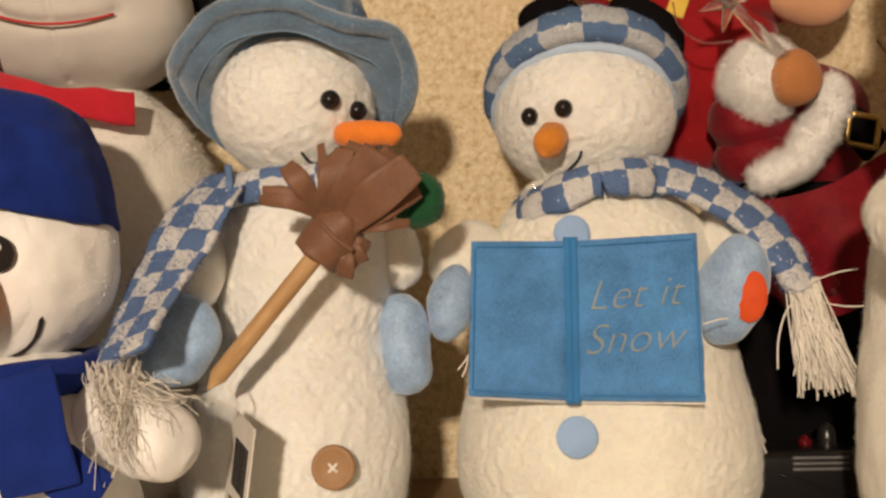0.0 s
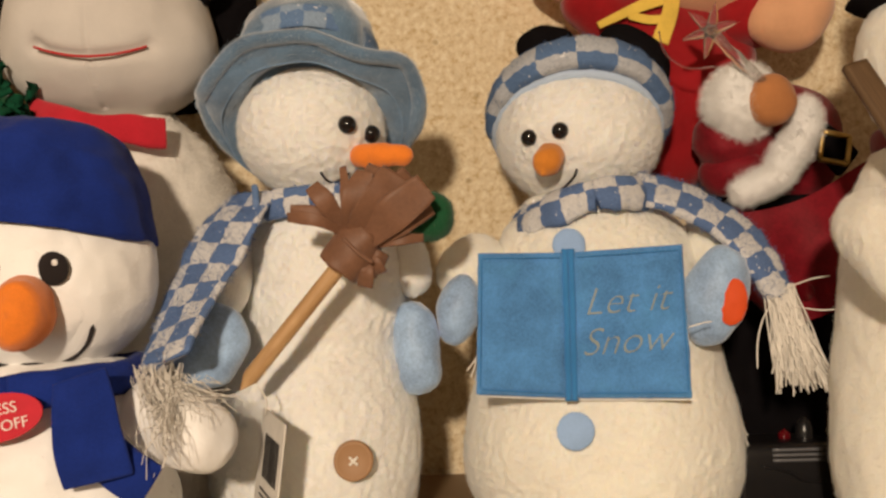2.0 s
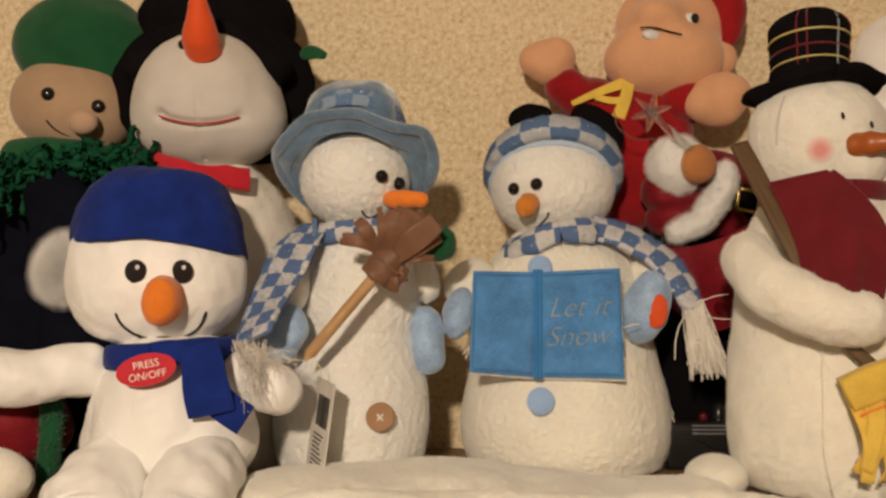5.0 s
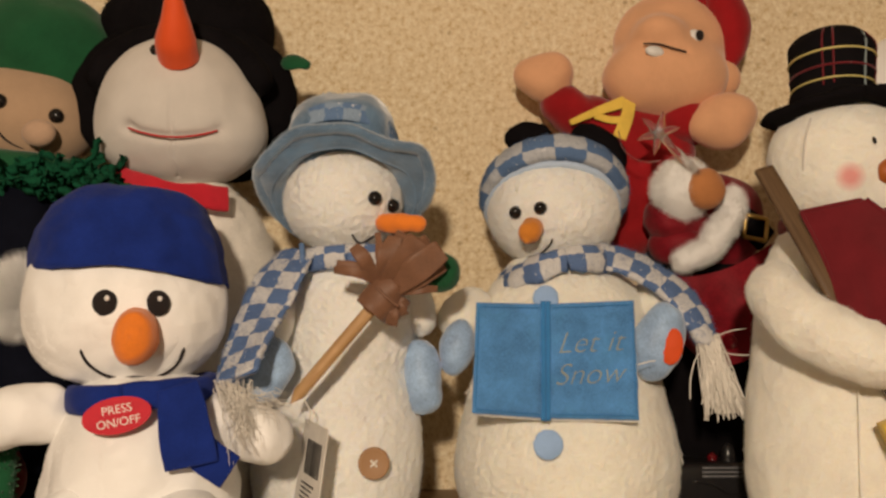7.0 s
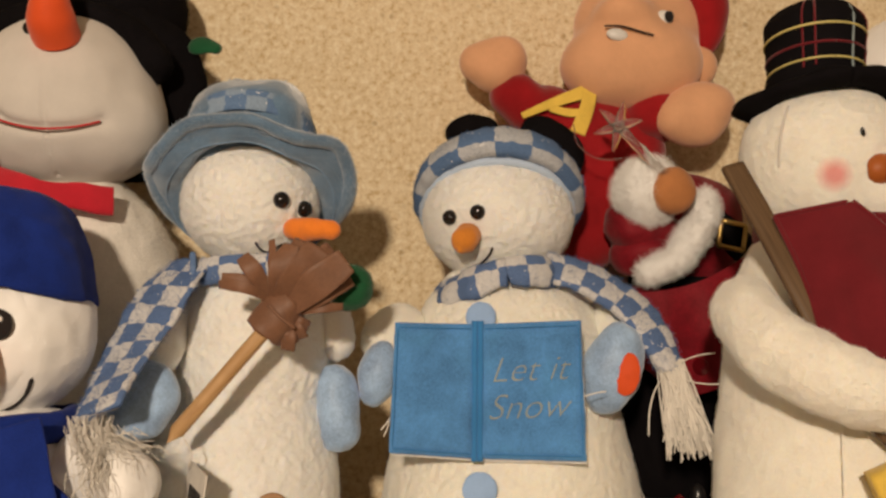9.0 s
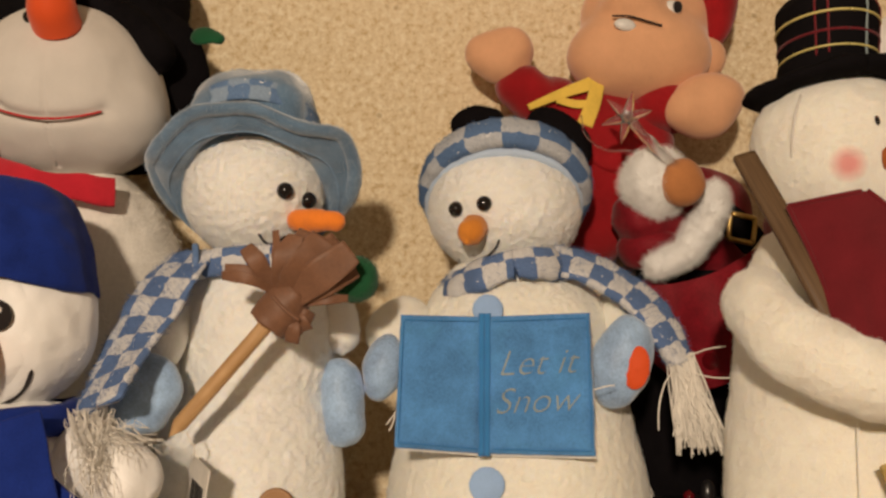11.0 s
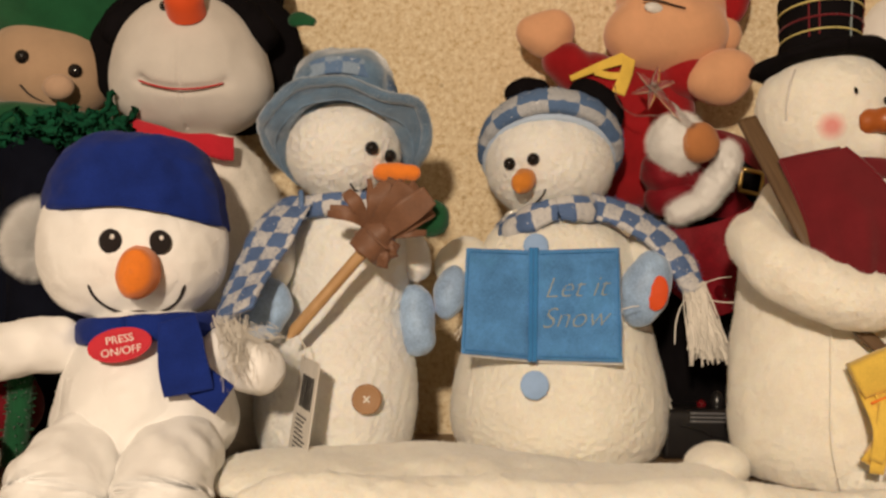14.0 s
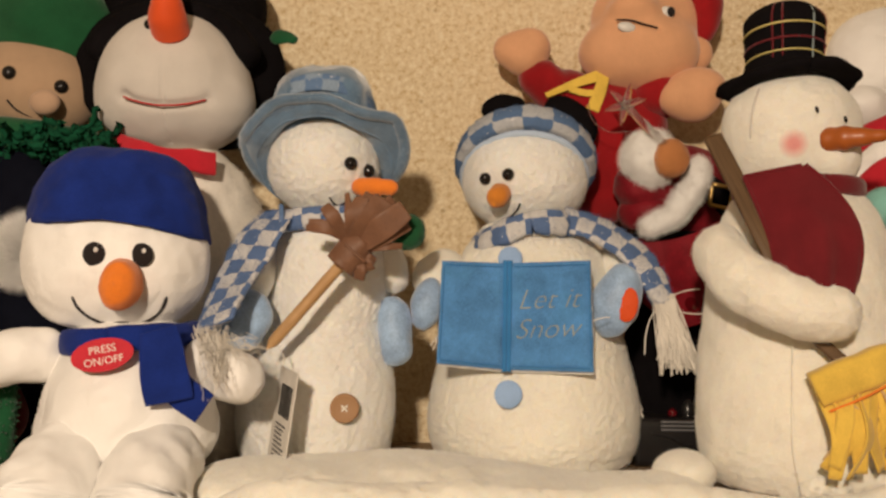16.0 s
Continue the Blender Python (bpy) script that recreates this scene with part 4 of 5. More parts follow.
for path, w in ((((-.186, .41, .119), (-.181, .402, .104), (-.177, .398, .086), (-.174, .401, .07)), [.013, .0155, .0165, .0165]), (((-.172, .41, .079), (-.164, .407, .073), (-.157, .406, .069), (-.151, .407, .065)), [.0115, .0115, .0115, .0115])):
    g = Geo()
    g.tube(path, w, .0016, up=(.1, -1, 0), n=20, m=44, power=.35, disp=[(0.0009, 70)])
    part("scarf_tail", g, NAVY, scarf)
badge = Geo()
ph = np.linspace(0, 2 * np.pi, 48, endpoint=False)
BM = Matrix.Translation((-.2205, .3985, .1015)) @ pose(0, 0, 0, 84, 0, 4) @ pose(0, 0, 0, 0, 0, 11)
badge.prism(np.stack([.0212 * np.cos(ph), .0115 * np.sin(ph)], -1), .0012, BM)
badge = part("press_badge", badge, BADGE, S, "red oval badge with white words", smooth=False)
wording("lettering", "PRESS", .0074, BM @ Matrix.Translation((.0005, .0036, .0014)), PRINT, badge, depth=.0001)
wording("lettering", "ON/OFF", .0074, BM @ Matrix.Translation((.0005, -.0044, .0014)), PRINT, badge, depth=.0001)

# ---------------------------------------------------------------- tall snowman with the black hat
S = thing("snowman_plush", (-.228, .6, 0.0), "tall white snowman plush, head tilted back, floppy black hat", "plush toy")
HC, HR = (-.2275, .585, .3375), (.0695, .067, .0675)
g = Geo()
SMILE = [front(HC, HR, x, z) for x, z in ((-.256, .3125), (-.245, .3085), (-.231, .3055), (-.2185, .305), (-.206, .3065), (-.195, .3095), (-.1865, .313))]
CHIN_SEAM = [front(HC, HR, -.2215, z) for z in (.278, .295, .315, .335, .355, .37)]
g.star(HC, [(HC, (.0665, .064, .064)), ((-.2225, .579, .318), (.064, .05, .04)), ((-.26, .566, .312), (.024, .022, .022)), ((-.184, .566, .312), (.024, .022, .022))], .006, 260, 180, [(0.0006, 60)],
       [(SMILE, .0032, .004), (CHIN_SEAM, .002, .0018), ([SMILE[0]] * 2, .003, .006), ([SMILE[-1]] * 2, .003, .006)])
g.fuzz(9000, .001, .00015)
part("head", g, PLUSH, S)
g = Geo()
nb = front(HC, HR, -.2185, .373, -.006)
g.tube([nb, nb + (0, -.012, .01), nb + (0.001, -.022, .026), nb + (.001, -.028, .042), nb + (.001, -.030, .049)], [.0162, .0158, .011, .006, .002], n=32, m=36, disp=[(0.0006, 100)])
part("nose", g, RED_ORANGE, S, "shiny orange cone nose")
thread(S, "mouth", [p + np.array((0, -.0035, -.0006)) for p in SMILE], .0009, RED_STITCH)
for x in (-.2375, -.212):
    eye_bead(S, front(HC, HR, x, .3765, -.001), .0045)
hat = Geo()
hat.ball((-.231, .62, .356), (.0985, .028, .08), nu=90, nv=60, disp=[(0.005, 24), (0.0012, 90)])
hat.ball((-.238, .655, .43), (.078, .055, .062), (-14, 0, 0), nu=60, nv=40, disp=[(0.004, 30)])
hat.tube([front(HC, HR, x, z, -.001) for x, z in ((-.296, .352), (-.288, .374), (-.268, .392), (-.24, .401), (-.21, .401), (-.185, .392), (-.167, .372), (-.16, .35))], [.012, .014, .012, .009, .009, .012, .014, .012], n=20, m=60, round_ends=True, disp=[(0.002, 60)])
hat.fuzz(30000, .0022, .0002)
hat = part("hat", hat, BLACK, S, "floppy black felt hat")
g = Geo()
g.tube([(-.148, .612, .39), (-.134, .61, .391), (-.122, .608, .386)], [.006, .008, .003], .003, up=(0, -1, .3), n=16, m=20, round_ends=True, disp=[(0.0015, 100)])
part("hat_leaf", g, GREEN, hat, "dark green felt leaf")
g = Geo()
g.tube([(-.268, .548, .276), (-.245, .535, .267), (-.22, .53, .262), (-.198, .535, .26), (-.18, .545, .259)], [.0095, .01, .008, .01, .0105], .003, up=(0, -1, .2), n=18, m=44, power=.6, disp=[(0.0012, 80)])
part("neck_ribbon", g, RED_FELT, S, "red felt neck ribbon")
g = Geo()
g.lathe([(0, 0, 0, -.225, .61), (.002, .07, .06, -.225, .61), (.05, .085, .075, -.225, .61), (.12, .085, .075, -.224, .61), (.18, .078, .07, -.222, .61), (.225, .07, .064, -.22, .605), (.255, .055, .05, -.222, .6), (.285, .03, .03, -.225, .6), (.29, 0, 0, -.225, .6)], 70, 60, [(0.003, 50), (0.0015, 120)])
g.fuzz(45000, .0032, .00016, lie=.7, down=.6)
part("body", g, FUR, S, "white shaggy fur body")

# ---------------------------------------------------------------- elf doll
g = Geo()
g.slot = 0
g.ball((-.372, .645, .343), (.061, .05, .047), (0, 10, 0), nu=60, nv=40, power=.95)
g.slot = 1
g.ball((-.365, .662, .402), (.075, .058, .058), (0, 14, 0), nu=60, nv=40, disp=[(0.003, 40)])
g.tube([(-.43, .62, .285), (-.39, .605, .289), (-.34, .61, .287), (-.3, .63, .285)], [.018, .018, .016, .014], n=18, m=40, disp=[(0.002, 60)], round_ends=True)
g.slot = 2
g.lathe([(0, 0, 0, -.4, .65), (.002, .09, .08, -.4, .65), (.12, .1, .085, -.395, .65), (.22, .08, .07, -.385, .65), (.27, .06, .05, -.38, .65), (.28, 0, 0, -.38, .65)], 60, 40, [(0.003, 40)])
g.tube([(-.36, .56, .27), (-.33, .53, .2), (-.32, .52, .12), (-.33, .52, .04)], [.03, .035, .035, .03], n=24, m=40, round_ends=True, disp=[(0.002, 50)])
g.slot = 3
g.tube([skin((-.372, .645, .343), (.061, .05, .047), a, e, .0006) for a, e in ((-12, -26), (-4, -38), (12, -46), (30, -46), (42, -38))], .0011, n=8, m=30)
g.slot = 4
g.ball((-.346, .592, .319), (.014, .011, .0115), nu=28, nv=18)
g.slot = 5
for az, el in ((-8, 4), (36, -8)):
    g.ball(skin((-.372, .645, .343), (.061, .05, .047), az, el, 0.0006), .0064, nu=20, nv=14)
for block in g.v:
    block[:, 1] = .575 + (block[:, 1] - .575) * .84
tagged(part("elf_doll", g, [ELF_SKIN, GREEN, DEEP, STITCH, TAN_NOSE, BEAD]), "stuffed elf doll with tan face and green hat", "doll")

g = Geo()
rng = np.random.default_rng(8)
c = spline([(-.41, .545, .254), (-.37, .545, .262), (-.325, .54, .273), (-.29, .54, .272), (-.262, .545, .268)], 260)
off = rng.normal(size=(260, 3)) * (.006, .006, .007)
g.strands(c + off, c + off + rng.normal(size=(260, 3)) * .009 + (.004, -.004, -.003), 0, .0036, .002, rng=rng)
c = spline([(-.40, .54, .268), (-.405, .535, .25), (-.41, .53, .232)], 110)
off = rng.normal(size=(110, 3)) * (.008, .006, .007)
g.strands(c + off, c + off + rng.normal(size=(110, 3)) * .01, 0, .0026, .003, rng=rng)
tagged(part("yarn_scarf", g, GREEN_YARN), "tangled dark green yarn scarf lying round the elf", "scarf", kind="stuff")

# red cushion and green tinsel low down behind the blue snowman
g = Geo()
g.ball((-.375, .5, .05), (.062, .045, .047), nu=50, nv=36, disp=[(0.002, 50)])
tagged(part("stocking_toe", g, VELVET), "dark red velvet stocking toe lying on the shelf", "stocking")
g = Geo()
rng = np.random.default_rng(9)
c = spline([(-.318, .47, .075), (-.316, .468, .05), (-.318, .465, .012)], 420)
g.strands(c, c + unit(rng.normal(size=(420, 3))) * .011, 0, .0007, .001, m=4, rng=rng)
g.tube([(-.318, .47, .078), (-.316, .468, .05), (-.318, .465, .008)], .009, n=12, m=20)
tagged(part("tinsel", g, GREEN), "strip of green tinsel hanging beside the stocking", "tinsel", kind="stuff")
g = Geo()
g.tube([(-.42, .44, .016), (-.36, .425, .02), (-.31, .42, .018)], [.022, .025, .02], n=24, m=30, round_ends=True, disp=[(0.002, 50)])
g.fuzz(2500, .002)
tagged(part("fleece_cushion", g, CREAM), "small cream fleece cushion lying beside the stocking", "cushion")

# ---------------------------------------------------------------- red-suited plush doll against the wall
g = Geo()
g.slot = 0
LIPS = [(.183, .625, .4205), (.196, .622, .4195), (.21, .621, .4155), (.2235, .625, .4135)]
g.star((.215, .668, .415), [((.226, .68, .44), (.056, .036, .046)), ((.208, .664, .396), (.053, .036, .034)), ((.222, .66, .4), (.05, .034, .036)), ((.203, .643, .437), (.021, .02, .0145))], .006, 200, 140, [(0.001, 50)],
       [(LIPS, .003, .0035)])
g.ball((.272, .666, .4), (.0175, .012, .0185), (0, 20, 0), nu=40, nv=28)
g.star((.096, .668, .399), [((.094, .668, .4), (.026, .018, .019)), ((.106, .666, .405), (.017, .017, .016)), ((.1, .668, .388), (.018, .016, .014))], .004, 90, 60, [(0.0012, 60)])
g.star((.262, .645, .352), [((.262, .645, .351), (.027, .021, .026)), ((.244, .64, .348), (.014, .014, .014)), ((.275, .646, .362), (.02, .018, .018))], .004, 90, 60, [(0.0014, 50)])
g.fuzz(16000, .0013, .0002)
g.slot, g.first = 1, len(g.f)
g.tube([(.2, .684, .382), (.19, .682, .345), (.181, .682, .302), (.174, .684, .262), (.168, .688, .222)], [.046, .058, .056, .047, .034], [.028, .034, .034, .03, .022], up=(0, 1, 0), n=60, m=70, power=.65, round_ends=True, disp=[(0.0016, 50)])
g.tube([(.168, .684, .362), (.135, .676, .362), (.113, .67, .374), (.101, .668, .387)], [.026, .0225, .021, .019], n=32, m=34, round_ends=True, disp=[(0.0016, 60)])
g.tube([(.215, .675, .365), (.238, .658, .355), (.255, .648, .352)], [.026, .024, .021], n=28, m=24, round_ends=True, disp=[(0.002, 60)])
g.ball((.2545, .69, .468), (.05, .028, .05), (0, 24, 0), nu=60, nv=40, disp=[(0.002, 50)])
g.tube([(.262, .665, .488), (.281, .662, .458), (.283, .666, .43), (.276, .67, .412)], [.016, .0165, .013, .007], n=24, m=36, round_ends=True, disp=[(0.001, 60)])
g.fuzz(9000, .0011, .0002)
g.slot = 2


def on_suit(x, z):
    return (x, .6462 + .004 * ((x - .187) / .058) ** 2 + .004 * max(0, (z - .36) / .02), z)


for path, w in ((((.119, .3505), (.145, .3615), (.1745, .3725)), [.0028, .0042, .0062]), (((.1765, .3735), (.172, .3555), (.1645, .3355)), [.0056, .0062, .0066]), (((.142, .357), (.157, .353), (.17, .3535)), [.0032, .0036, .0032])):
    g.tube([on_suit(x, z) for x, z in path], w, .0007, up=(0, -1, .1), n=12, m=24, power=.4)
g.slot = 3
g.tube([(x, y + .0012, z) for x, y, z in LIPS], .0009, n=8, m=24)
g.ball((.239, .6345, .4325), (.0042, .003, .005), nu=18, nv=12)
g.slot = 4
g.ball((.2355, .638, .4325), (.0085, .0045, .0065), nu=24, nv=14)
g.ball((.1935, .6265, .4135), (.009, .0036, .0052), (0, 8, 0), nu=20, nv=12)
tagged(part("red_suited_doll", g, [FLESH, RED, YELLOW, STITCH, WHITE_DOT]), "peach plush doll in red suit with yellow emblem", "doll")

# ---------------------------------------------------------------- santa doll holding a clear star wand
g = Geo()
g.slot = 0
g.tube([(.245, .66, .23), (.225, .645, .245), (.205, .63, .262), (.202, .622, .275)], [.03, .028, .024, .022], n=30, m=36, round_ends=True, disp=[(0.003, 60), (0.001, 160)])
g.tube([(.195, .65, .235), (.21, .628, .233), (.235, .622, .237)], [.014, .016, .014], n=20, m=24, round_ends=True, disp=[(0.002, 60)])
g.tube([(.26, .68, .31), (.265, .68, .27), (.265, .68, .21)], [.045, .05, .05], [.026, .03, .03], up=(0, 1, 0), n=36, m=30, round_ends=True, disp=[(0.004, 35)])
g.tube([(.205, .655, .205), (.215, .64, .19), (.24, .635, .18)], [.018, .02, .015], n=22, m=30, round_ends=True, disp=[(0.0035, 70)])
g.slot, g.first = 1, len(g.f)
g.ball((.212, .612, .283), (.0245, .02, .0255), nu=40, nv=30, disp=[(0.003, 80)])
g.tube([(.205, .614, .212), (.22, .61, .221), (.24, .611, .235), (.256, .614, .258), (.264, .62, .284)], [.0085, .0095, .0105, .011, .009], n=26, m=50, round_ends=True, disp=[(0.003, 80)])
g.fuzz(26000, .005, .00018, lie=.6)
g.slot = 2
g.ball((.2285, .597, .2805), (.0175, .013, .0185), (0, 10, 0), nu=36, nv=24, disp=[(0.0015, 90)])
g.slot = 3
g.tube([(.265, .68, .22), (.263, .68, .12), (.26, .68, .004)], [.05, .056, .056], [.03, .034, .034], up=(0, 1, 0), n=36, m=40, disp=[(0.004, 35)])
g.tube([(.268, .636, .266), (.285, .632, .252), (.3, .64, .24)], [.012, .012, .012], .004, up=(0, -1, 0), n=16, m=20, power=.5)
g.slot = 4
for a, b in (((.277, .262), (.297, .258)), ((.297, .258), (.294, .238)), ((.294, .238), (.274, .242)), ((.274, .242), (.277, .262))):
    g.tube([(a[0], .627, a[1]), (b[0], .627, b[1])], .0022, n=8, m=6)
tagged(part("santa_doll", g, [VELVET, SNOW_FUR, FIST, BLACK, GOLD]), "santa doll with red velvet sleeve and white fur cuffs", "doll")

wand = thing("star_wand", (.22, .596, .292), "clear plastic star wand held in the doll's fist", "ornament")
g = Geo()
g.tube([(.225, .592, .29), (.205, .588, .307), (.187, .584, .323)], [.0035, .004, .003], n=12, m=20, disp=[(0.0008, 200)])
part("rod", g, CLEAR, wand)
for k in range(6):
    a = k * math.pi / 3 + .3
    g = Geo()
    g.tube([(.183, .583, .327), (.183 + .011 * math.cos(a), .5815, .327 + .011 * math.sin(a)), (.183 + .02 * math.cos(a), .583, .327 + .02 * math.sin(a))], [.0042, .003, .0004], [.0025, .002, .0004], up=(0, -1, 0), n=8, m=10)
    part("star_point", g, CLEAR, wand)
g = Geo()
g.tube([(.152, .60, .332), (.155, .597, .316), (.17, .597, .305), (.19, .597, .305)], .0006, n=6, m=30)
part("plastic_loop", g, CLEAR, wand)

# crimson velvet drape
g = Geo()
u, v = np.meshgrid(np.linspace(0, 1, 60), np.linspace(0, 1, 40))
x = .296 - .095 * u
top = .238 - .034 * u - .01 * np.sin(u * 3)
z = top - v * (.055 + .03 * np.sin(u * 3.1))
y = .588 + .012 * np.sin(u * 9 + v * 2.5) * (.3 + v) - .012 * v + .02 * u
sheet = np.stack([x, y, z], -1)
g.grid(sheet, False, [(0.003, 40)], sign=1)
g.grid(sheet + np.array((0, .008, 0)), False, sign=1)
tagged(part("velvet_drape", g, VELVET), "crimson velvet cloth draped between the snowmen", "cloth")
bauble = thing("bauble", (.256, .598, .148), "glossy dark red round bauble", "ornament")
g = Geo()
g.ball((.257, .603, .147), .0145, nu=36, nv=24)
part("ball", g, GLOSS_RED, bauble)
g = Geo()
g.tube([(.257, .603, .16), (.257, .603, .166)], .004, n=14, m=6)
part("bauble_cap", g, GOLD, bauble)

# black battery box
case = thing("battery_box", (.222, .6, 0), "black plastic battery box with ridged lid", "battery box")
g = Geo()
g.tube([(.1935, .603, .022), (.225, .603, .022), (.2565, .603, .022)], .024, .0225, up=(0, 0, 1), n=40, m=24, power=.3)
body = part("body", g, CASE, case)
# ridges of the lid, their bright highlights painted in as grey
for k in range(3):
    g = Geo()
    g.tube([(.215, .5785, .0405 - k * .0035), (.25, .5785, .0405 - k * .0035)], .001, .0011, up=(0, 0, 1), n=10, m=8)
    part("ridge", g, RIDGE, body)
g = Geo()
g.tube([(.207, .578, .03), (.225, .577, .026), (.235, .577, .02), (.25, .578, .019)], .0009, n=8, m=20)
part("groove", g, CASE, body)
g = Geo()
g.lathe([(.044, .006, .006, .245, .6), (.05, .006, .006, .245, .6), (.056, .004, .004, .245, .6), (.059, .0, .0, .245, .6)], 24, 20)
part("knob", g, CASE, case)
g = Geo()
g.lathe([(.044, .004, .004, .231, .6), (.048, .004, .004, .231, .6), (.051, .0, .0, .231, .6)], 20, 16)
part("red_cap", g, GLOSS_RED, case, "glossy red cap")
g = Geo()
fringe(g, (.184, .59, .078), (.004, .006, .006), (.197, .588, .045), (.006, .006, .006), 40, .0006, 22, .0015)
tagged(part("yarn_end", g, YARN), "grey yarn ends hanging behind the snowman", "yarn", kind="stuff")

# ---------------------------------------------------------------- snowman with the plaid top hat
S = thing("snowman_plush", (.305, .49, 0.0), "cream fleece snowman plush in plaid top hat with broom", "plush toy")
g = Geo()
g.lathe([(0, 0, 0, .307, .49), (.001, .06, .06, .307, .49), (.012, .075, .072, .306, .49), (.04, .0825, .078, .306, .49), (.09, .0825, .078, .306, .49), (.14, .077, .073, .306, .49), (.185, .07, .068, .305, .49), (.215, .06, .06, .303, .49), (.24, .04, .04, .302, .49), (.25, 0, 0, .302, .49)], 220, 200, [(0.0014, 45), (0.0007, 270)])
g.fuzz(40000, .0016, .00012, .5)
part("body", g, CREAM, S)
thread(S, "seam", [(.2755, .4172, .006), (.268, .4162, .04), (.268, .4162, .09), (.2705, .4212, .14)], .0005, CREAM)
HC, HR = (.298, .49, .289), (.0565, .052, .049)
g = Geo()
g.star(HC, [(HC, (.0545, .05, .047)), ((.318, .464, .258), (.0225, .022, .0215)), ((.29, .486, .262), (.04, .04, .03))], .005, 220, 150, [(0.0009, 60), (0.0005, 270)])
g.fuzz(20000, .0016, .00012, .5)
part("head", g, CREAM_ROUGE, S)
thread(S, "seam", [front(HC, HR, x, z, .0002) for x, z in ((.262, .315), (.256, .3), (.254, .28), (.258, .262))], .0008, PLUSH)
for x, z in ((.2975, .2935), (.3215, .2875)):
    g = Geo()
    g.ball(front(HC, HR, x, z, .0003), (.0014, .0012, .0029), (0, -14, 0), nu=16, nv=12)
    part("eye", g, BEAD, S, "small black bead eye")
g = Geo()
nb = front(HC, HR, .308, .270, -.004)
path = spline([nb, nb + (.012, -.012, 0), nb + (.028, -.02, 0), nb + (.045, -.025, .001)], 40)
rr = np.interp(np.linspace(0, 1, 40), [0, .3, 1], [.0098, .0092, .002]) * (1 + .05 * np.sin(np.linspace(0, 26, 40)))
g.tube(path, rr, n=24, m=40)
part("nose", g, RUST, S, "ridged orange vinyl carrot nose")
CROWN = ((.331, .0), (.3315, .0305), (.345, .03), (.36, .0308), (.374, .0318), (.38, .0302), (.387, .0235), (.392, .012), (.394, .0))


def crown(z):
    return float(np.interp(z, [c[0] for c in CROWN[1:]], [c[1] for c in CROWN[1:]])) + .0006


hat = Geo()
hat.lathe([(z, r, r, .2935, .49) for z, r in CROWN], 70, 60, [(0.001, 60)])
hat = part("hat", hat, BLACK, S, "black felt top hat with plaid lines")
g = Geo()
pp = np.linspace(0, 2 * np.pi, 34)
g.tube(np.stack([.295 + .0445 * np.sin(pp), .49 - .037 * np.cos(pp), .3295 + .004 * np.sin(pp) - .006 * np.abs(np.sin(pp)) ** 3 + .002 * np.cos(pp)], -1), .0132, .006, up=(0, 0, 1), n=22, m=90, disp=[(0.002, 60)])
g.fuzz(4000, .0014, .0001)
part("brim", g, BLACK, hat, "thick rolled black felt brim")
for z, mat, w in ((.345, GOLD_LINE, .0008), (.355, MAROON, .0009), (.367, GOLD_LINE, .0009)):
    r = crown(z)
    g = Geo()
    g.tube(np.stack([.2935 + r * np.sin(pp), .49 - r * np.cos(pp), z + .004 * np.cos(pp) - .002], -1), w, up=(0, 0, 1), n=8, m=80)
    part("plaid_line", g, mat, hat)
for a, mat in ((22, SILVER), (-38, MAROON), (-24, MAROON), (58, MAROON)):
    g = Geo()
    g.tube([(.2935 + crown(z) * math.sin(radians(a)), .49 - crown(z) * math.cos(radians(a)), z) for z in (.336, .345, .353, .36, .367, .374, .377, .381, .387)], .0007 if a != 22 else .001, .0005, up=(math.sin(radians(a)), -math.cos(radians(a)), 0), n=8, m=30)
    part("plaid_line", g, mat, hat)
scarf = Geo()
pp = np.linspace(0, 2 * np.pi, 26)
scarf.tube(np.stack([.303 + .046 * np.sin(pp), .49 - .05 * np.cos(pp), .237 + 0 * pp], -1), .008, .005, up=np.stack([np.sin(pp), -np.cos(pp), 0 * pp], -1), n=18, m=80, power=.8)
scarf = part("scarf", scarf, MAROON, S, "wide maroon felt scarf with gathered end")
g = Geo()
uu, vv = np.meshgrid(np.linspace(0, 1, 50), np.linspace(0, 1, 60))
corner = [np.array(p) for p in ((.239, .431, .240), (.283, .424, .249), (.301, .386, .154), (.254, .398, .158))]
sheet = sum(q * w[..., None] for q, w in zip(corner, ((1 - uu) * (1 - vv), uu * (1 - vv), uu * vv, (1 - uu) * vv)))
sheet[..., 0] += .021 * np.sin(np.pi * vv ** .9) * uu ** 1.5 + .003 * np.sin(np.pi * vv) * (1 - uu)
sheet[..., 1] += -.009 * np.sin(np.pi * uu) * (.4 + .6 * vv) + .0022 * np.sin(uu * 17 + vv * 2) * np.clip(vv * 1.6 - .5, 0, 1)
sheet[..., 2] += .0035 * np.sin(uu * 19) * np.clip(vv * 4 - 3, 0, 1)
g.grid(sheet, False, [(0.0012, 45)], sign=1)
g.grid(sheet + np.array((0, .0028, 0)), False, sign=-1)
for edge in (sheet[0], sheet[-1], sheet[:, 0], sheet[:, -1]):
    g.tube(edge[::5] + np.array((0, .0014, 0)), .0016, n=8, m=40)
part("scarf_tail", g, MAROON, scarf)
g = Geo()
g.tube([(.238, .475, .192), (.226, .445, .182), (.232, .418, .163), (.255, .4, .147), (.28, .392, .139), (.305, .39, .144)], [.018, .02, .0215, .0215, .0205, .018], n=70, m=120, round_ends=True, disp=[(0.0014, 60), (0.0007, 270)])
g.fuzz(12000, .0016, .00012, .5)
part("arm", g, CREAM, S)
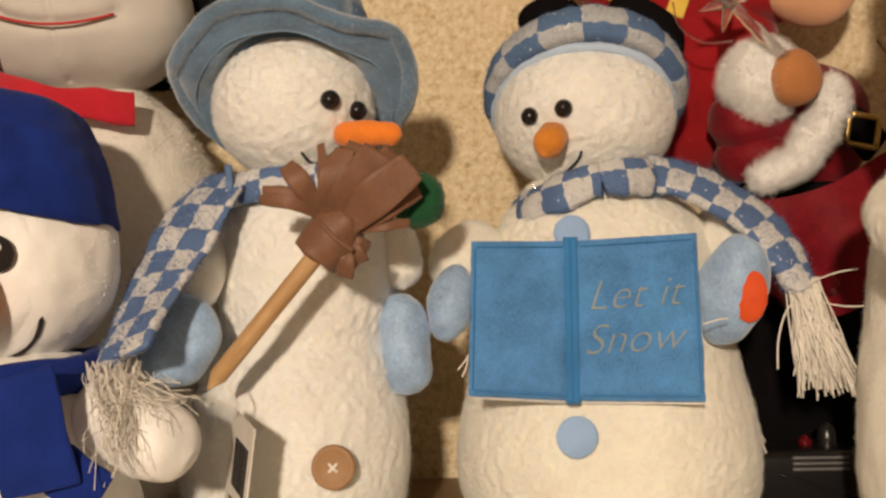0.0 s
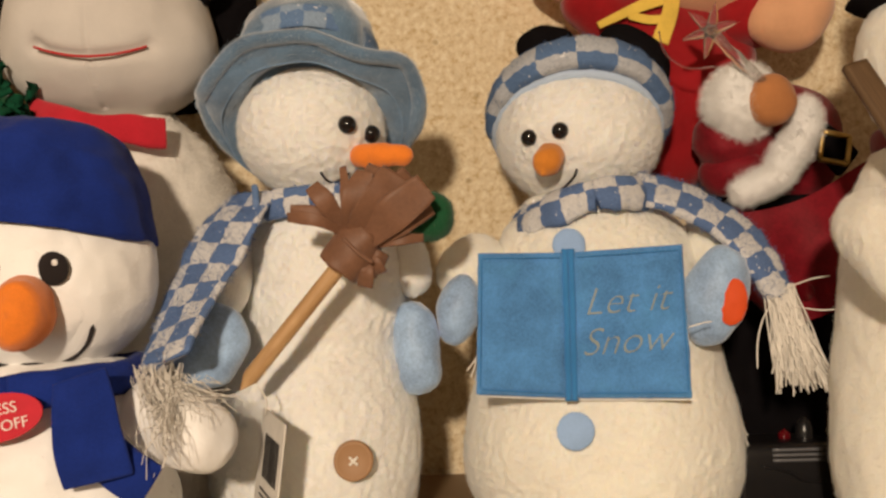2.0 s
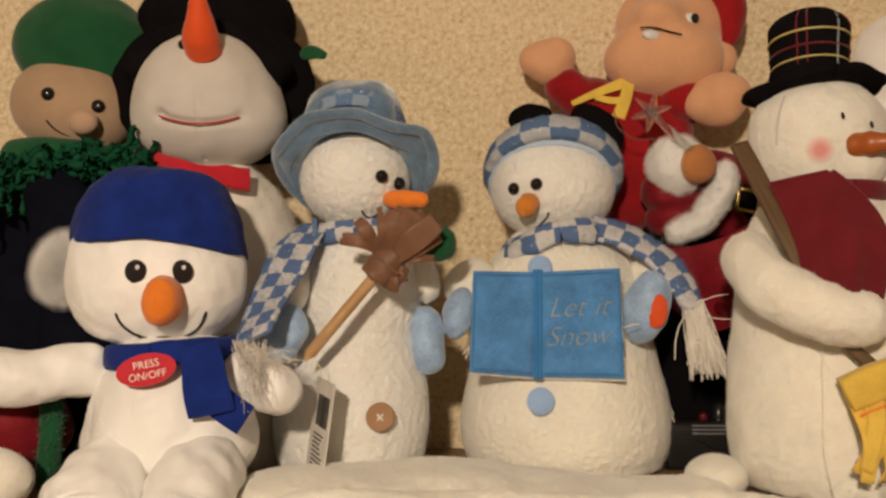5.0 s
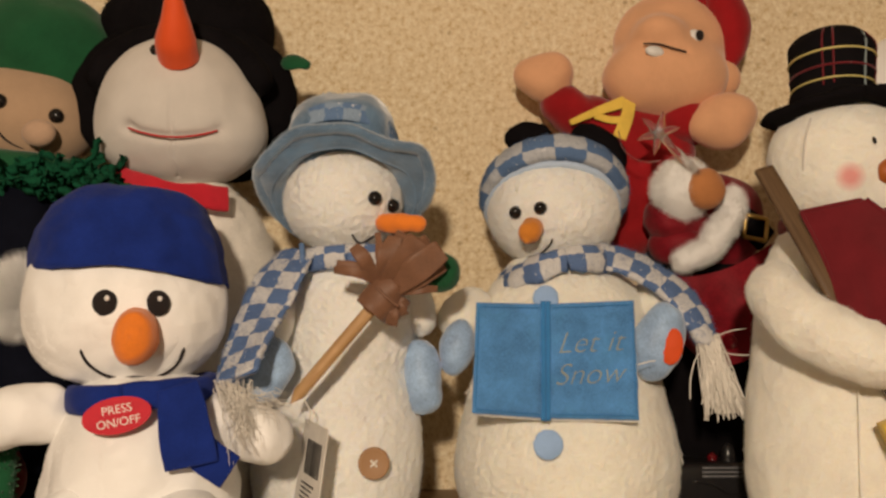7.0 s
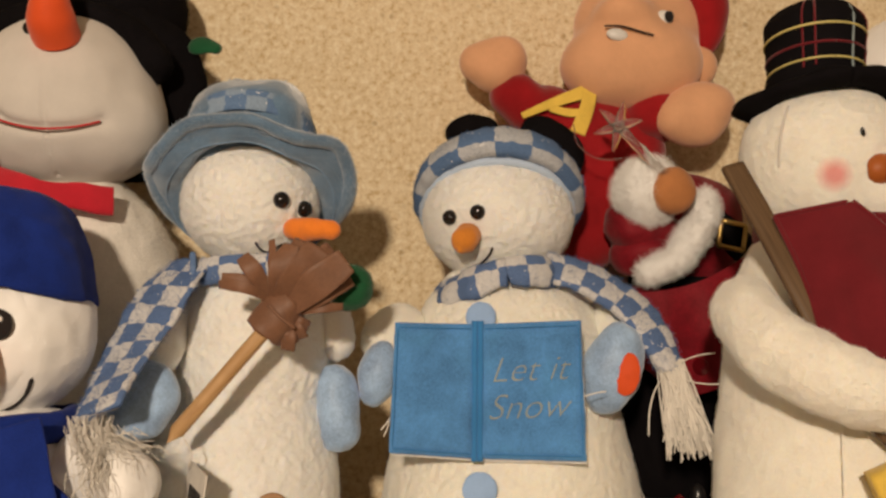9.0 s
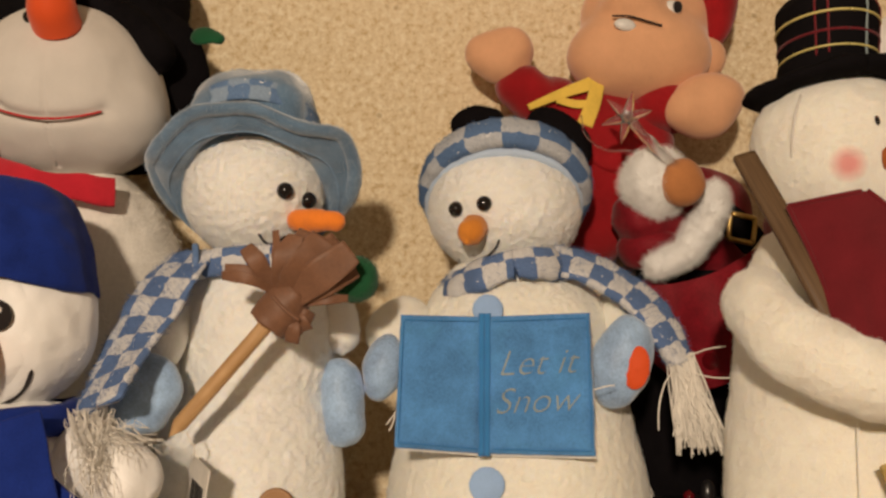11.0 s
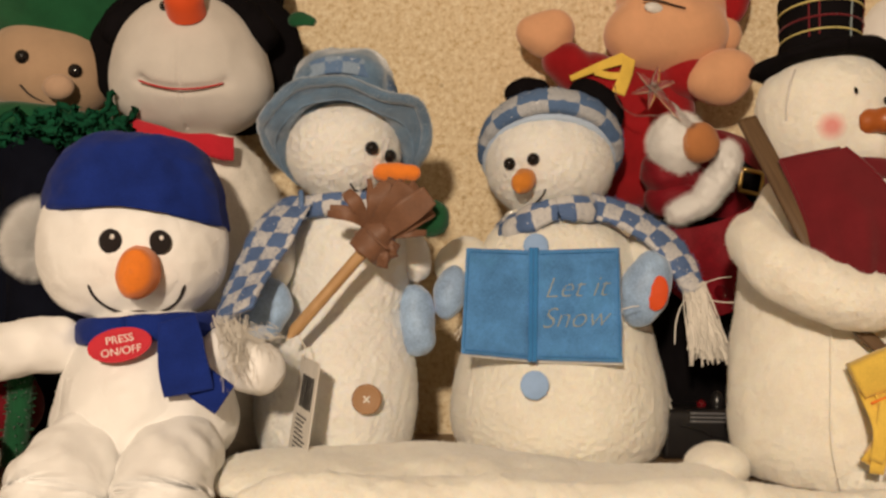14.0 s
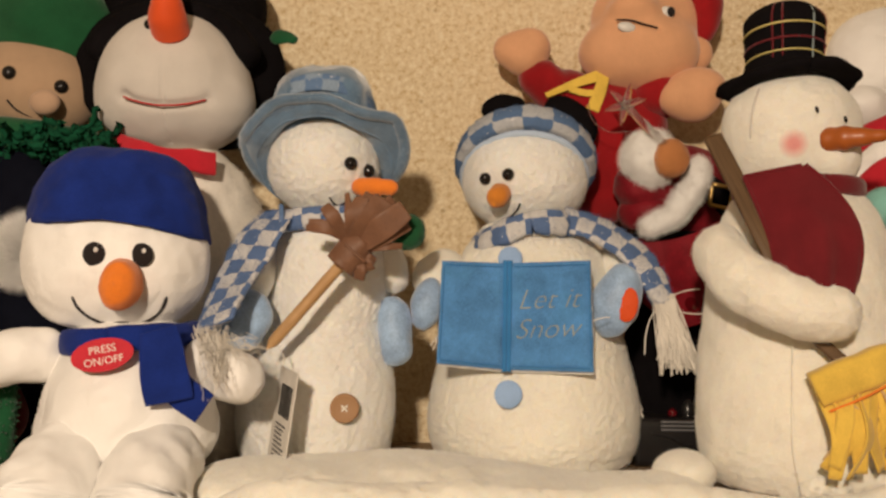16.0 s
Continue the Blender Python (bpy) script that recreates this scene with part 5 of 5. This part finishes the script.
thread(S, "seam", [(.222, .43, .165), (.238, .398, .149), (.262, .382, .137), (.286, .374, .132)], .0008, PLUSH)
broom = Geo()
broom.tube([(.2245, .46, .275), (.236, .438, .235), (.25, .414, .185), (.274, .404, .13), (.304, .398, .098)], [.0072, .0072, .0062, .0048, .0045], [.003, .003, .003, .003, .003], up=(0, -1, 0), n=14, m=50, power=.4)
broom = part("broom", broom, BOARD, S, "broom with dark wooden handle and yellow felt straw")
g = Geo()
g.tube([(.274, .392, .085), (.3, .386, .097), (.328, .392, .107)], [.0125, .013, .0125], .009, up=(0, -1, 0), n=24, m=30, power=.5, disp=[(0.001, 70)])
part("binding", g, YELLOW, broom, "wide yellow felt binding")
thread(broom, "binding_cord", [(.28, .384, .071), (.3, .3775, .081), (.325, .383, .092)], .001, ORANGE)
rng = np.random.default_rng(15)
for k in range(16):
    f = (k + .5) / 16
    a = np.array((.28 + .046 * f, .391 - .004 * math.sin(f * 3), .078 + .016 * f)) + (0, rng.uniform(-.004, .004), 0)
    b = np.array((.274 + .056 * f, .386, .038)) + rng.uniform(-1, 1, 3) * (.013, .006, .014)
    mid = (a + b) / 2 + rng.uniform(-1, 1, 3) * (.013, .005, .008) + (0, -.008, 0)
    g = Geo()
    g.tube([a, mid, b], [.005, .006, .0045], .0008, up=(rng.uniform(-.9, .9), -1, rng.uniform(-.6, .6)), n=10, m=16, power=.4)
    part("straw_strip", g, STRAW if k % 4 == 1 else YELLOW, broom)
for p, r in ((((.215, .49, .012), (.2, .46, .013), (.192, .445, .013)), [.022, .024, .023]), (((.31, .45, .012), (.29, .425, .013), (.285, .415, .013)), [.022, .0225, .02]), (((.33, .45, .016), (.35, .42, .018), (.38, .41, .019)), [.025, .025, .022])):
    g = Geo()
    g.tube(p, r, [q * .8 for q in r], n=36, m=40, round_ends=True, disp=[(0.002, 50), (0.0005, 330)])
    g.fuzz(4000, .0016, .00018)
    part("foot", g, CREAM, S)

# ---------------------------------------------------------------- white plush beyond the top hat
S = thing("bear_plush", (.465, .66, 0), "white plush bear with striped scarf beside the wall", "plush toy")
g = Geo()
g.ball((.468, .672, .398), (.058, .042, .055), nu=60, nv=44, disp=[(0.0015, 40)])
g.fuzz(6000, .0015, .0002)
part("head", g, SATIN, S)
g = Geo()
g.ball((.428, .64, .343), (.028, .025, .022), nu=40, nv=30, disp=[(0.0015, 60)])
g.fuzz(2500, .0015, .0002)
part("paw", g, SATIN, S)
g = Geo()
g.lathe([(0, 0, 0, .47, .66), (.002, .07, .06, .47, .66), (.08, .085, .058, .47, .655), (.2, .08, .055, .47, .655), (.3, .06, .05, .47, .66), (.35, .03, .03, .47, .67), (.36, 0, 0, .47, .67)], 50, 40, [(0.002, 40)])
part("body", g, SATIN, S)
g = Geo()
g.tube([(.405, .60, .30), (.43, .585, .31), (.46, .58, .33)], [.012, .014, .013], .004, up=(0, -1, .2), n=16, m=30, disp=[(0.002, 60)])
scarf = part("scarf", g, RED_FELT, S, "red and white striped scarf")
g = Geo()
g.tube([(.392, .575, .262), (.41, .56, .283), (.435, .555, .296)], [.012, .013, .012], .006, up=(0, -1, .2), n=16, m=30, disp=[(0.002, 60)])
part("scarf_stripe", g, SATIN, scarf)
g = Geo()
g.tube([(.388, .57, .24), (.402, .553, .262), (.43, .548, .276)], [.011, .012, .012], .006, up=(0, -1, .2), n=16, m=30, disp=[(0.002, 60)])
part("scarf_stripe", g, RED_FELT, scarf)
g = Geo()
g.ball((.412, .555, .232), (.026, .022, .02), nu=40, nv=30, disp=[(0.002, 60)])
part("mitten", g, TEAL, S, "teal plush mitten")

# ---------------------------------------------------------------- fleece roll in front of the two singers
g = Geo()
g.tube([(-.172, .447, .002), (-.16, .448, .005), (-.11, .448, .008), (-.05, .45, .010), (.0, .452, .012), (.04, .45, .009), (.09, .448, .005), (.14, .446, .003), (.185, .45, .006), (.215, .452, .006)], [.036, .05, .058, .06, .062, .06, .058, .056, .05, .034], [.014, .0185, .0195, .0205, .0215, .019, .0175, .016, .0155, .013], up=(0, 0, 1), n=90, m=260, round_ends=True, disp=[(0.0035, 38), (0.0012, 140), (0.0006, 450)])
vv = g.v[-1]
vv[:, 2] = np.maximum(vv[:, 2] * .84, .0008)
g.tube([(-.135, .392, -.03), (-.1, .388, -.016), (-.04, .39, -.013), (.03, .388, -.015), (.1, .39, -.018), (.18, .388, -.016), (.26, .39, -.02), (.34, .388, -.014), (.45, .39, -.018)], [.016, .02, .021, .02, .02, .021, .02, .021, .02], [.03, .034, .032, .034, .033, .034, .033, .034, .03], up=(0, 0, 1), n=70, m=280, round_ends=True, disp=[(0.004, 34), (0.0014, 130), (0.0006, 450)])
g.fuzz(40000, .0018, .00012, .5)
tagged(part("fleece_roll", g, FLEECE), "rolled cream fleece draped along the shelf's front edge", "blanket")
